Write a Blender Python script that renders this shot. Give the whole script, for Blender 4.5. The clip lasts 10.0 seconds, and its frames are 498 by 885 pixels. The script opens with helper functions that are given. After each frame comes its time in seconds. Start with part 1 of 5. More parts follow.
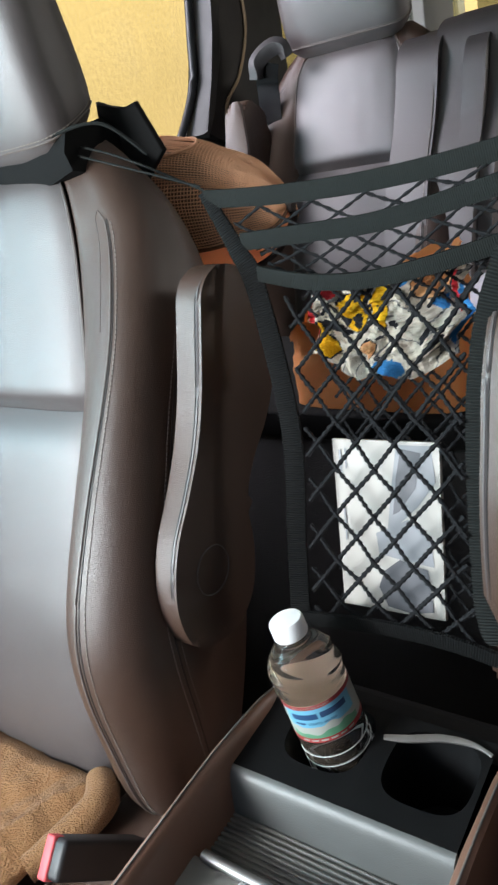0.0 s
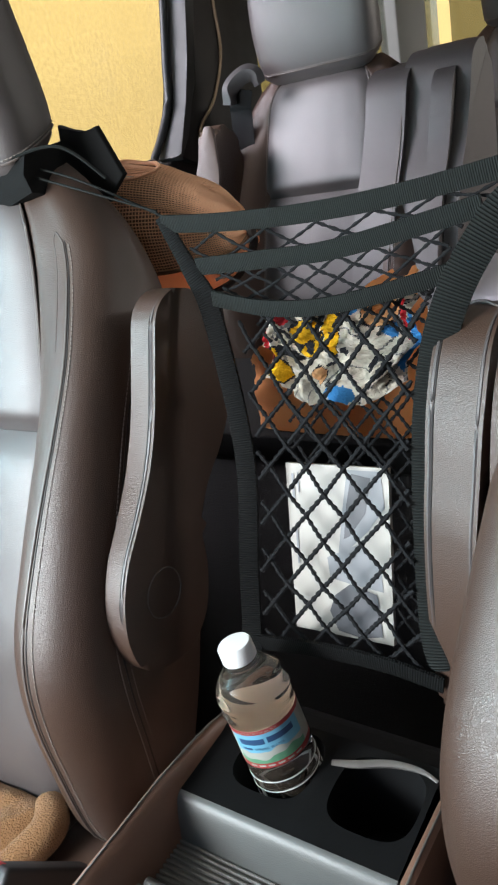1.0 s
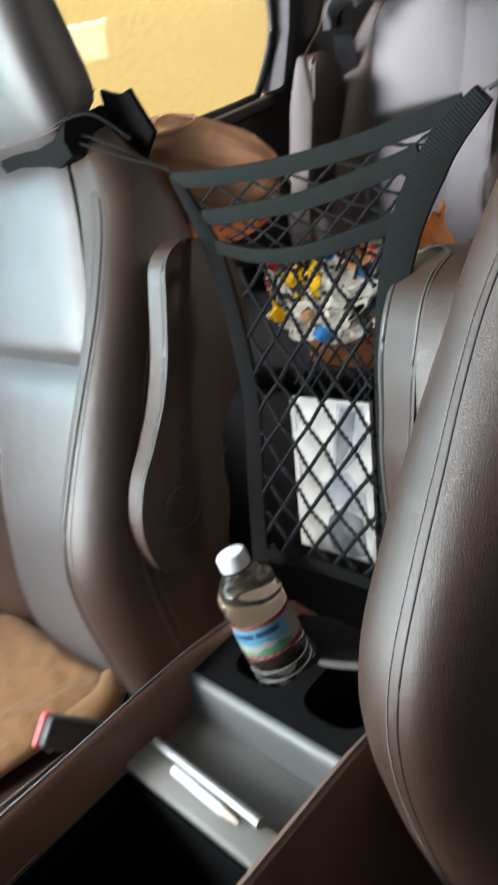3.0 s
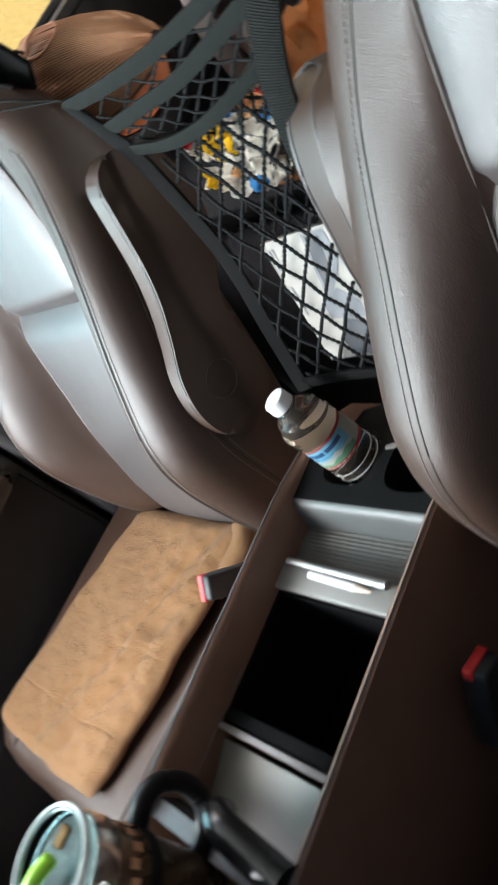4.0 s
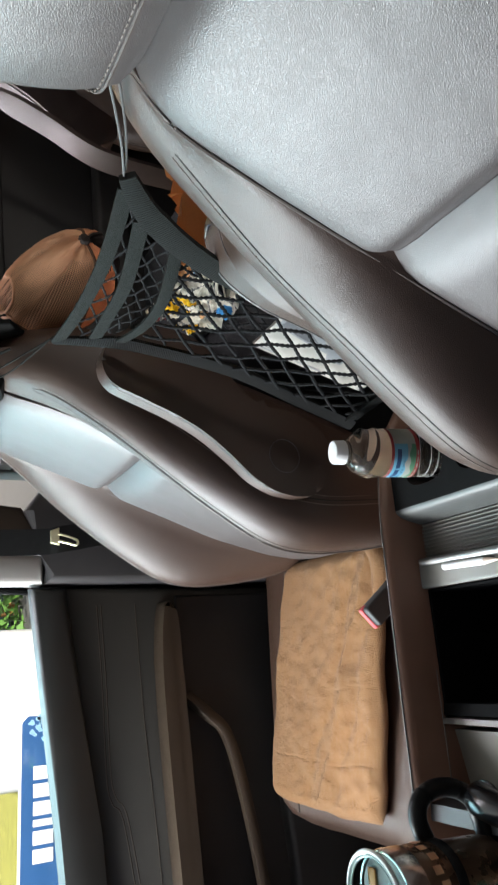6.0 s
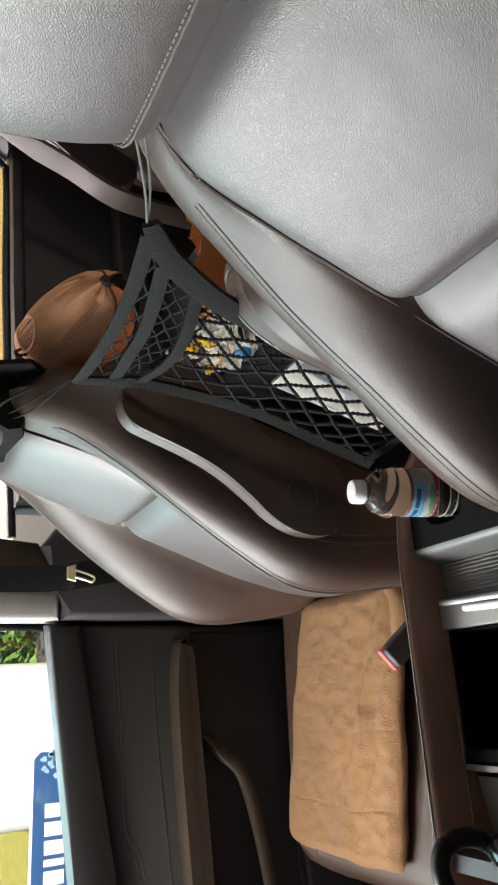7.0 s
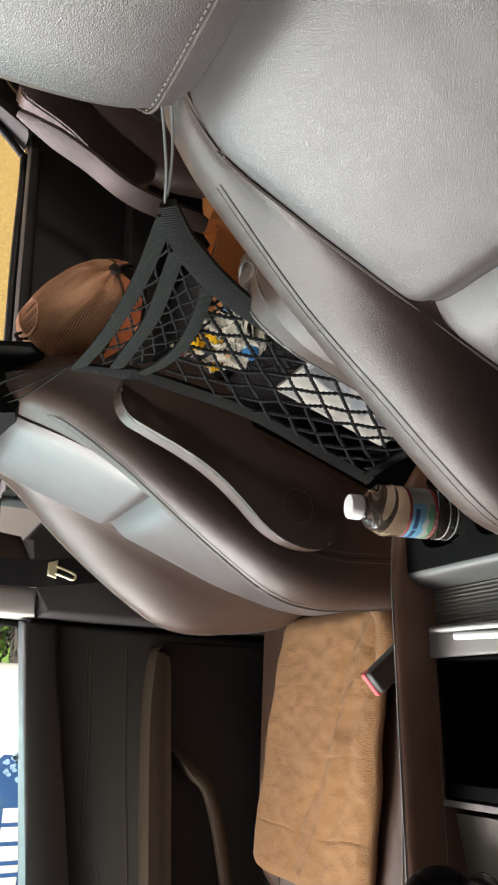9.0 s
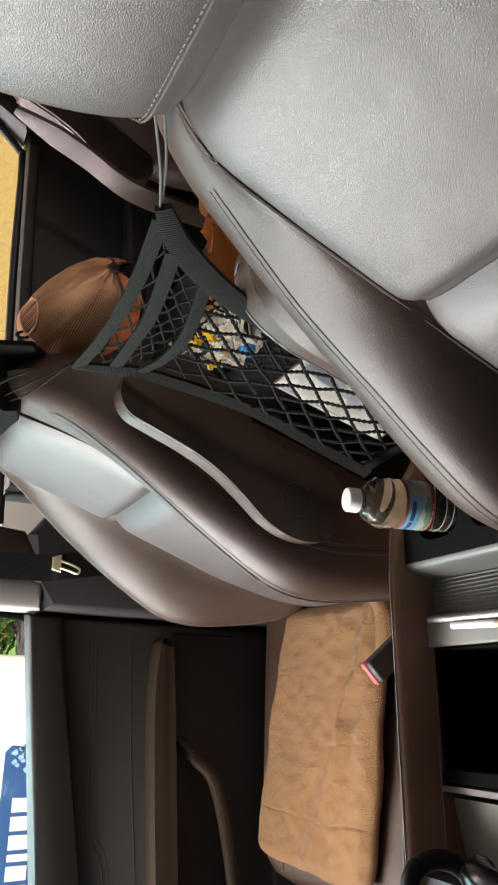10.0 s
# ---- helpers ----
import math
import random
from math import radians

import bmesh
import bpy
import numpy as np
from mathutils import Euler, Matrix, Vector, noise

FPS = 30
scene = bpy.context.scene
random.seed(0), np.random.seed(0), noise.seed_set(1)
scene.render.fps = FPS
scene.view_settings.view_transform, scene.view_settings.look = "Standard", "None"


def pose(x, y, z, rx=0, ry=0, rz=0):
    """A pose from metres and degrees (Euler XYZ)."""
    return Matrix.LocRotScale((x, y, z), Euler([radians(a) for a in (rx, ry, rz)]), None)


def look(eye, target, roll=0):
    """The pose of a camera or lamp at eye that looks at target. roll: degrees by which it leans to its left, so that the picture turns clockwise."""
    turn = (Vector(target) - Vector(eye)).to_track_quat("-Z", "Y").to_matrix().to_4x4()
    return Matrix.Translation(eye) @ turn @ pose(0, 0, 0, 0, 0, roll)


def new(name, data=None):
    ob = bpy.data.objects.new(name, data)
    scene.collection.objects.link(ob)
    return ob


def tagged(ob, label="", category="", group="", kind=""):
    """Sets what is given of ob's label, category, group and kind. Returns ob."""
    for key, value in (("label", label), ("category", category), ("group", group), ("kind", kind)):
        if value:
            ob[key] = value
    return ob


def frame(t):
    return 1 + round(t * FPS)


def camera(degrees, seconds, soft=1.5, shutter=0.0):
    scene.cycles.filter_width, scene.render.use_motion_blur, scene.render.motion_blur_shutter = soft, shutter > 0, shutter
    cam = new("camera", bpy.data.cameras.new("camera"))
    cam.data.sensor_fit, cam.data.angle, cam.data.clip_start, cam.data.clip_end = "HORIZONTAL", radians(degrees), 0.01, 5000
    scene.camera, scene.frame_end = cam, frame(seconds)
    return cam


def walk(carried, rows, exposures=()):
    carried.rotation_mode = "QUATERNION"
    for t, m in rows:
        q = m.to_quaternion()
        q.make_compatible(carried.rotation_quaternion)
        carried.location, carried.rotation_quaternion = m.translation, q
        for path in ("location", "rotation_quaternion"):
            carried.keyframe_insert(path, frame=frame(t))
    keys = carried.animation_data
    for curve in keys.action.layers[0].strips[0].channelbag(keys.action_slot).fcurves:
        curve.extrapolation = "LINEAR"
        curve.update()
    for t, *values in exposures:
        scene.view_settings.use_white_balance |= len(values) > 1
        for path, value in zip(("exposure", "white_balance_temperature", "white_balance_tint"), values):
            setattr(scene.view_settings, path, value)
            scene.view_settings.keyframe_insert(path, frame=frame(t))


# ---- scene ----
EXPOSURES = [(0.0, 1.22, 6600, 12), (2.4, 1.22, 6800, 13), (3.2, 1.26, 6700, 12), (4.6, 1.46, 6700, 12), (5.6, 1.34, 6650, 12), (7.0, 1.06, 7350, 16), (10.0, 1.03, 7600, 19)]
cam = camera(37.80, 10.0, soft=2.1, shutter=0.5)
PATH = [
    (0.0, 0.2539, -0.3040, 0.5050, 64.60, 12.25, 33.15),
    (0.5, 0.2708, -0.2972, 0.5071, 65.49, 11.54, 32.59),
    (1.0, 0.2739, -0.2927, 0.5055, 65.82, 10.78, 31.96),
    (1.5, 0.2813, -0.2854, 0.4986, 66.04, 10.30, 31.61),
    (2.0, 0.3009, -0.2744, 0.4886, 66.28, 10.42, 31.74),
    (2.5, 0.3331, -0.2724, 0.4923, 66.05, 10.91, 33.88),
    (3.0, 0.4347, -0.2478, 0.5064, 62.91, 15.77, 44.40),
    (3.2, 0.4609, -0.2400, 0.5182, 59.23, 18.33, 46.59),
    (4.3, 0.5585, -0.2091, 0.5701, 30.92, 49.00, 21.19),
    (4.5, 0.5713, -0.1841, 0.5829, 22.16, 52.81, 13.47),
    (5.0, 0.6236, -0.1760, 0.6121, 12.56, 59.17, 1.62),
    (5.5, 0.6564, -0.1723, 0.6194, 9.15, 61.50, -5.69),
    (7.0, 0.6619, -0.1571, 0.6259, 11.53, 63.67, -8.20),
    (7.5, 0.6429, -0.1525, 0.6337, 13.56, 63.20, -6.41),
    (8.0, 0.6485, -0.1343, 0.6275, 12.03, 62.83, -8.84),
    (8.5, 0.6390, -0.1508, 0.6137, 18.09, 61.52, -4.39),
    (9.0, 0.6306, -0.1645, 0.6176, 21.82, 61.76, 1.72),
    (9.5, 0.6367, -0.1680, 0.6171, 21.16, 62.21, 1.53),
    (10.0, 0.6467, -0.1634, 0.6198, 20.05, 62.24, 0.59),
]
walk(cam, [(t, pose(x, y, z, rx, ry, rz)) for t, x, y, z, rx, ry, rz in PATH], EXPOSURES)

# ---- world and light ----
world = bpy.data.worlds.new("sky")
scene.world = world
world.use_nodes = True
wn = world.node_tree.nodes
wl = world.node_tree.links
sky = wn.new("ShaderNodeTexSky")
sky.sky_type = "NISHITA"
sky.sun_disc = False
sky.sun_elevation = radians(48)
sky.sun_rotation = radians(68)
wl.new(sky.outputs[0], wn["Background"].inputs[0])
wn["Background"].inputs[1].default_value = 0.09


def sunlight():
    data = bpy.data.lights.new("sun", "SUN")
    data.energy, data.angle, data.color = 4.0, radians(1), (1.0, 0.95, 0.86)
    ob = new("sun", data)
    ob.matrix_world = look((0, 0, 8), (-7.0, -1.6, 0.0))


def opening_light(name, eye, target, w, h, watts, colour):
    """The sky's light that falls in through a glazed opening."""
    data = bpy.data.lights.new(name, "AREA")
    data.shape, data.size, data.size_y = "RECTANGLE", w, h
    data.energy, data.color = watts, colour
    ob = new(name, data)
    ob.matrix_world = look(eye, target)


sunlight()
opening_light("windshield_daylight", (-0.64, -1.02, 0.57), (0.20, 0.1, 0.25), 0.42, 0.46, 18.5, (0.88, 0.96, 1.0))
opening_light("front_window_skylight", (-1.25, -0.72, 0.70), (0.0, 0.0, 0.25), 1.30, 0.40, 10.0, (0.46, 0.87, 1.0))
opening_light("rear_window_skylight", (-1.45, 0.30, 1.30), (-0.25, 0.65, 0.35), 0.80, 0.40, 21.5, (0.90, 0.89, 1.0))

opening_light("rear_door_skylight", (1.25, 1.85, 0.95), (-0.2, 2.0, 0.40), 0.90, 0.40, 17.0, (1.0, 0.97, 0.92))


# ---- materials ----
def nodes_of(name):
    m = bpy.data.materials.new(name)
    m.use_nodes = True
    return m, m.node_tree.nodes, m.node_tree.links, m.node_tree.nodes["Principled BSDF"]


def surface(name, colour, rough=0.5, metal=0.0, vary=0.15, scale=30.0, fine=400.0, bump=0.1, spec=0.5, dirt=None, rough_vary=0.1, sheen=0.0, depth=0.002):
    """A plain surface with blotches, fine grain and a little relief."""
    m, n, l, p = nodes_of(name)
    co = n.new("ShaderNodeTexCoord")
    big = n.new("ShaderNodeTexNoise")
    big.inputs["Scale"].default_value, big.inputs["Detail"].default_value = scale, 5
    small = n.new("ShaderNodeTexNoise")
    small.inputs["Scale"].default_value, small.inputs["Detail"].default_value = fine, 3
    l.new(co.outputs["Object"], big.inputs["Vector"])
    l.new(co.outputs["Object"], small.inputs["Vector"])
    ramp = n.new("ShaderNodeMix")
    ramp.data_type = "RGBA"
    ramp.inputs["A"].default_value = (*[c * (1 - vary) for c in colour], 1)
    ramp.inputs["B"].default_value = (*(dirt or [min(1, c * (1 + vary)) for c in colour]), 1)
    l.new(big.outputs["Fac"], ramp.inputs["Factor"])
    l.new(ramp.outputs["Result"], p.inputs["Base Color"])
    rr = n.new("ShaderNodeMapRange")
    rr.inputs["To Min"].default_value, rr.inputs["To Max"].default_value = max(0.02, rough - rough_vary), min(1, rough + rough_vary)
    l.new(big.outputs["Fac"], rr.inputs["Value"])
    l.new(rr.outputs["Result"], p.inputs["Roughness"])
    p.inputs["Metallic"].default_value = metal
    p.inputs["Specular IOR Level"].default_value = spec
    p.inputs["Sheen Weight"].default_value = sheen
    if bump:
        b = n.new("ShaderNodeBump")
        b.inputs["Strength"].default_value, b.inputs["Distance"].default_value = bump, depth
        l.new(small.outputs["Fac"], b.inputs["Height"])
        l.new(b.outputs["Normal"], p.inputs["Normal"])
    return m


def leather(name, colour, rough, grain=420.0, bump=0.35, spec=0.58, coat=0.0):
    """Pebbled leather: cells of grain, soft creases, a polish that varies."""
    m, n, l, p = nodes_of(name)
    co = n.new("ShaderNodeTexCoord")
    warp = n.new("ShaderNodeTexNoise")
    warp.inputs["Scale"].default_value = 120
    mixv = n.new("ShaderNodeMix")
    mixv.data_type = "VECTOR"
    mixv.inputs["Factor"].default_value = 0.0006
    l.new(co.outputs["Object"], warp.inputs["Vector"])
    l.new(co.outputs["Object"], mixv.inputs["A"])
    l.new(warp.outputs["Color"], mixv.inputs["B"])
    cells = n.new("ShaderNodeTexVoronoi")
    cells.inputs["Scale"].default_value = grain
    cells.feature = "DISTANCE_TO_EDGE"
    l.new(mixv.outputs["Result"], cells.inputs["Vector"])
    pebble = n.new("ShaderNodeMapRange")
    pebble.interpolation_type = "SMOOTHSTEP"
    pebble.inputs["From Max"].default_value = 0.30
    l.new(cells.outputs["Distance"], pebble.inputs["Value"])
    folds = n.new("ShaderNodeTexNoise")
    folds.inputs["Scale"].default_value, folds.inputs["Detail"].default_value = 14, 4
    l.new(co.outputs["Object"], folds.inputs["Vector"])
    mix = n.new("ShaderNodeMix")
    mix.data_type = "RGBA"
    mix.inputs["A"].default_value = (*[c * 0.86 for c in colour], 1)
    mix.inputs["B"].default_value = (*[c * 1.14 for c in colour], 1)
    l.new(folds.outputs["Fac"], mix.inputs["Factor"])
    l.new(mix.outputs["Result"], p.inputs["Base Color"])
    rr = n.new("ShaderNodeMapRange")
    rr.inputs["To Min"].default_value, rr.inputs["To Max"].default_value = rough - 0.07, rough + 0.07
    l.new(folds.outputs["Fac"], rr.inputs["Value"])
    l.new(rr.outputs["Result"], p.inputs["Roughness"])
    p.inputs["Specular IOR Level"].default_value = spec
    p.inputs["Coat Weight"].default_value, p.inputs["Coat Roughness"].default_value = coat, 0.45
    b1 = n.new("ShaderNodeBump")
    b1.inputs["Strength"].default_value, b1.inputs["Distance"].default_value = 0.22, 0.004
    l.new(folds.outputs["Fac"], b1.inputs["Height"])
    b2 = n.new("ShaderNodeBump")
    b2.inputs["Strength"].default_value, b2.inputs["Distance"].default_value = bump, 0.0006
    l.new(pebble.outputs["Result"], b2.inputs["Height"])
    l.new(b1.outputs["Normal"], b2.inputs["Normal"])
    l.new(b2.outputs["Normal"], p.inputs["Normal"])
    l.new(b2.outputs["Normal"], p.inputs["Coat Normal"])
    return m


def webbing(name, colour, ribs=170.0, relief=0.6):
    """Woven strap: fine ribs across it and frayed fibres."""
    m, n, l, p = nodes_of(name)
    co = n.new("ShaderNodeTexCoord")
    uv = n.new("ShaderNodeUVMap")
    wave = n.new("ShaderNodeTexWave")
    wave.inputs["Scale"].default_value = ribs
    wave.inputs["Distortion"].default_value = 0.6
    l.new(uv.outputs["UV"], wave.inputs["Vector"])
    noise_t = n.new("ShaderNodeTexNoise")
    noise_t.inputs["Scale"].default_value = 300
    l.new(co.outputs["Object"], noise_t.inputs["Vector"])
    mix = n.new("ShaderNodeMix")
    mix.data_type = "RGBA"
    mix.inputs["A"].default_value = (*[c * 0.55 for c in colour], 1)
    mix.inputs["B"].default_value = (*[c * 1.35 for c in colour], 1)
    l.new(wave.outputs["Fac"], mix.inputs["Factor"])
    l.new(mix.outputs["Result"], p.inputs["Base Color"])
    b = n.new("ShaderNodeBump")
    b.inputs["Strength"].default_value, b.inputs["Distance"].default_value = min(1.0, relief), 0.001 * max(1.0, relief)
    l.new(wave.outputs["Fac"], b.inputs["Height"])
    b2 = n.new("ShaderNodeBump")
    b2.inputs["Strength"].default_value, b2.inputs["Distance"].default_value = 0.3, 0.0008
    l.new(noise_t.outputs["Fac"], b2.inputs["Height"])
    l.new(b.outputs["Normal"], b2.inputs["Normal"])
    l.new(b2.outputs["Normal"], p.inputs["Normal"])
    p.inputs["Roughness"].default_value = 0.75
    p.inputs["Specular IOR Level"].default_value = 0.2
    return m


def clear(name, tint, rough=0.02, gloss_ior=1.45, grazing=0.9):
    """Thin clear glass or film: see-through with a gloss that grows towards grazing."""
    m = bpy.data.materials.new(name)
    m.use_nodes = True
    n, l = m.node_tree.nodes, m.node_tree.links
    n.clear()
    out = n.new("ShaderNodeOutputMaterial")
    see = n.new("ShaderNodeBsdfTransparent")
    see.inputs["Color"].default_value = (*tint, 1)
    shine = n.new("ShaderNodeBsdfGlossy")
    shine.inputs["Roughness"].default_value = rough
    face = n.new("ShaderNodeLayerWeight")
    face.inputs["Blend"].default_value = 0.5
    power = n.new("ShaderNodeMath")
    power.operation = "POWER"
    power.inputs[1].default_value = 4.0
    scale_up = n.new("ShaderNodeMath")
    scale_up.operation = "MULTIPLY_ADD"
    scale_up.inputs[1].default_value = grazing
    scale_up.inputs[2].default_value = ((gloss_ior - 1) / (gloss_ior + 1)) ** 2
    l.new(face.outputs["Facing"], power.inputs[0])
    l.new(power.outputs[0], scale_up.inputs[0])
    mix = n.new("ShaderNodeMixShader")
    l.new(scale_up.outputs[0], mix.inputs[0])
    l.new(see.outputs[0], mix.inputs[1])
    l.new(shine.outputs[0], mix.inputs[2])
    l.new(mix.outputs[0], out.inputs[0])
    return m


def stucco(name, colour):
    m, n, l, p = nodes_of(name)
    co = n.new("ShaderNodeTexCoord")
    a = n.new("ShaderNodeTexNoise")
    a.inputs["Scale"].default_value, a.inputs["Detail"].default_value = 60, 4
    b = n.new("ShaderNodeTexVoronoi")
    b.inputs["Scale"].default_value = 55
    c = n.new("ShaderNodeTexNoise")
    c.inputs["Scale"].default_value = 1.3
    for t in (a, b, c):
        l.new(co.outputs["Object"], t.inputs["Vector"])
    mix = n.new("ShaderNodeMix")
    mix.data_type = "RGBA"
    mix.inputs["A"].default_value = (*[x * 0.72 for x in colour], 1)
    mix.inputs["B"].default_value = (*[min(1, x * 1.22) for x in colour], 1)
    add = n.new("ShaderNodeMath")
    add.operation = "ADD"
    half = n.new("ShaderNodeMath")
    half.operation = "MULTIPLY"
    half.inputs[1].default_value = 0.5
    grit = n.new("ShaderNodeMapRange")
    grit.inputs["From Min"].default_value, grit.inputs["From Max"].default_value = 0.36, 0.64
    l.new(a.outputs["Fac"], grit.inputs["Value"])
    l.new(grit.outputs["Result"], add.inputs[0])
    l.new(c.outputs["Fac"], add.inputs[1])
    l.new(add.outputs[0], half.inputs[0])
    l.new(half.outputs[0], mix.inputs["Factor"])
    l.new(mix.outputs["Result"], p.inputs["Base Color"])
    bp = n.new("ShaderNodeBump")
    bp.inputs["Strength"].default_value, bp.inputs["Distance"].default_value = 0.35, 0.003
    sm = n.new("ShaderNodeMath")
    sm.operation = "SUBTRACT"
    l.new(a.outputs["Fac"], sm.inputs[0])
    l.new(b.outputs["Distance"], sm.inputs[1])
    l.new(sm.outputs[0], bp.inputs["Height"])
    l.new(bp.outputs["Normal"], p.inputs["Normal"])
    p.inputs["Roughness"].default_value = 0.95
    return m


LEATHER = leather("leather_mocha", (0.065, 0.053, 0.052), 0.47, 700, 0.26, 0.90, 0.17)
LEATHER_SIDE = leather("leather_brown", (0.050, 0.0255, 0.0165), 0.43, 700, 0.30, 0.66, 0.10)
STITCH = surface("stitch_thread", (0.20, 0.165, 0.145), 0.6, bump=0.2)
PIPING = leather("leather_piping", (0.10, 0.08, 0.072), 0.38, 600, 0.2)
VINYL = surface("dark_vinyl", (0.022, 0.019, 0.018), 0.58, spec=0.35, vary=0.2, fine=700, bump=0.25)
CONSOLE = surface("console_plastic_brown", (0.165, 0.086, 0.058), 0.42, vary=0.15, fine=900, bump=0.15)
CONSOLE_GREY = surface("console_plastic_grey", (0.085, 0.086, 0.083), 0.42, vary=0.1, fine=900, bump=0.15)
HOLDER = surface("matt_black_plastic", (0.0065, 0.0065, 0.0068), 0.62, vary=0.3, fine=800, bump=0.1, spec=0.10)
EDGE = surface("pale_edge_grey", (0.11, 0.10, 0.092), 0.4, vary=0.2, scale=90, bump=0.05)
GUIDE = surface("guide_grey_plastic", (0.038, 0.034, 0.035), 0.5, vary=0.1, fine=700, bump=0.1)
# Black plastic darkened further to hold the deep bin's shade.
BIN_SHADE = surface("bin_shade_black", (0.0035, 0.0035, 0.0038), 0.8, spec=0.05, vary=0.3, bump=0.1)
PAD_GREY = surface("pad_warm_grey", (0.10, 0.090, 0.077), 0.42, vary=0.2, scale=25, bump=0.05)
TRAY_GREY = surface("tray_grey", (0.17, 0.165, 0.15), 0.5, vary=0.1, bump=0.08)
BLACK = surface("black_plastic", (0.012, 0.012, 0.013), 0.5, vary=0.3, fine=800, bump=0.1)
RUBBER = surface("ribbed_rubber", (0.105, 0.100, 0.090), 0.6, vary=0.2, fine=500, bump=0.2)
SATIN = surface("satin_metal", (0.34, 0.34, 0.33), 0.5, metal=1.0, vary=0.05, bump=0.02)
STEEL = surface("brushed_steel", (0.66, 0.60, 0.55), 0.24, metal=1.0, vary=0.08, scale=60, bump=0.03)
STRAP = webbing("strap_black", (0.0125, 0.0145, 0.0132), 190.0, 0.7)
# Darker copy of the webbing: the seat's shade is put into its colour.
STRAP_SHADED = webbing("strap_shaded", (0.0026, 0.0028, 0.0028), 150.0, 0.6)
STRAP_WIDE = webbing("strap_ribbed", (0.0115, 0.0132, 0.0122), 130.0, 1.0)
TIE = surface("tie_cord_grey", (0.10, 0.10, 0.10), 0.6, vary=0.2, fine=1500, bump=0.3)
BELT = webbing("belt_black", (0.014, 0.014, 0.015), 200)
CORD = surface("net_cord_black", (0.009, 0.009, 0.010), 0.75, spec=0.2, vary=0.4, scale=300, fine=1500, bump=0.6)
TOWEL = surface("terry_towel_tan", (0.250, 0.122, 0.046), 0.95, vary=0.22, scale=7, fine=520, bump=1.0, sheen=0.08, depth=0.0040)
HAT = surface("hat_tan_cotton", (0.70, 0.37, 0.21), 0.9, vary=0.12, scale=40, fine=900, bump=0.4)
HAT_SHADE_AND_TRIM = surface("hat_shade_and_trim", (0.13, 0.062, 0.032), 0.95, bump=0.3)
HAT_DARK = surface("hat_dark_band", (0.035, 0.025, 0.022), 0.9, bump=0.3)
PAPER = surface("kraft_paper", (0.64, 0.29, 0.10), 0.7, vary=0.18, scale=18, fine=200, bump=0.4)
WHITE_PLASTIC = surface("white_plastic", (0.78, 0.77, 0.76), 0.45, vary=0.03, bump=0.05)
RED = surface("red_button", (0.62, 0.03, 0.03), 0.35, vary=0.1, bump=0.05)
PINK = surface("faded_red_button", (0.62, 0.075, 0.085), 0.55, vary=0.1, bump=0.05)
BRONZE = surface("bronze_coat", (0.16, 0.10, 0.065), 0.28, metal=0.7, vary=0.15, scale=40, bump=0.05)
FROST = surface("frosted_plastic", (0.48, 0.49, 0.47), 0.2, vary=0.05, bump=0.05)
LABEL_PINK = surface("label_pink", (0.62, 0.46, 0.38), 0.5, vary=0.12, scale=60, bump=0.0)
TEAL = surface("label_teal", (0.03, 0.25, 0.20), 0.5, vary=0.1, bump=0.0)
PALE_PLASTIC = surface("pale_plastic", (0.66, 0.52, 0.42), 0.4, vary=0.08, bump=0.05)
LIME = surface("lime_plastic", (0.30, 0.62, 0.03), 0.35, vary=0.08, bump=0.03)
CARD = surface("printed_card", (0.37, 0.345, 0.31), 0.5, vary=0.05, scale=12, bump=0.03)
CARD_GREY = surface("print_grey", (0.075, 0.075, 0.085), 0.5, vary=0.1, bump=0.0)
CARD_MID = surface("print_mid", (0.20, 0.205, 0.22), 0.5, vary=0.1, bump=0.0)
PRINT_RED = surface("print_red", (0.30, 0.03, 0.03), 0.45, vary=0.1, bump=0.0)
PRINT_BLUE = surface("print_blue", (0.13, 0.36, 0.50), 0.45, vary=0.1, bump=0.0)
PRINT_NAVY = surface("print_navy", (0.02, 0.06, 0.14), 0.45, vary=0.1, bump=0.0)
PRINT_GREEN = surface("print_green", (0.10, 0.27, 0.16), 0.45, vary=0.25, scale=120, bump=0.0)
PRINT_PALE = surface("print_pale", (0.36, 0.37, 0.33), 0.45, vary=0.15, scale=120, bump=0.0)
LABEL_BACK = surface("label_back_peach", (0.85, 0.64, 0.48), 0.6, vary=0.1, bump=0.0)
BAG_BLACK = surface("black_nylon", (0.009, 0.009, 0.009), 0.85, spec=0.1, vary=0.3, scale=40, fine=900, bump=0.5)
HEADLINER = surface("headliner_fabric", (0.42, 0.40, 0.37), 0.95, vary=0.06, fine=600, bump=0.3)
PILLAR = surface("pillar_trim", (0.36, 0.34, 0.32), 0.6, vary=0.06, fine=700, bump=0.15)
PILLAR_DARK = surface("pillar_dark", (0.040, 0.037, 0.038), 0.55, spec=0.3, vary=0.12, fine=700, bump=0.15)
SILL = surface("door_sill_grey", (0.026, 0.026, 0.025), 0.5, spec=0.4, vary=0.12, fine=700, bump=0.15)
DOOR_DARK = surface("door_panel_brown", (0.025, 0.0215, 0.018), 0.55, spec=0.3, vary=0.15, fine=700, bump=0.2)
LINING = surface("lining_grey", (0.034, 0.032, 0.031), 0.6, vary=0.08, fine=700, bump=0.15)
TRIM_TAN = surface("trim_tan", (0.22, 0.15, 0.09), 0.5, vary=0.12, bump=0.1)
DOOR_LIGHT = surface("door_trim_tan", (0.040, 0.027, 0.018), 0.5, spec=0.35, vary=0.15, fine=700, bump=0.2)
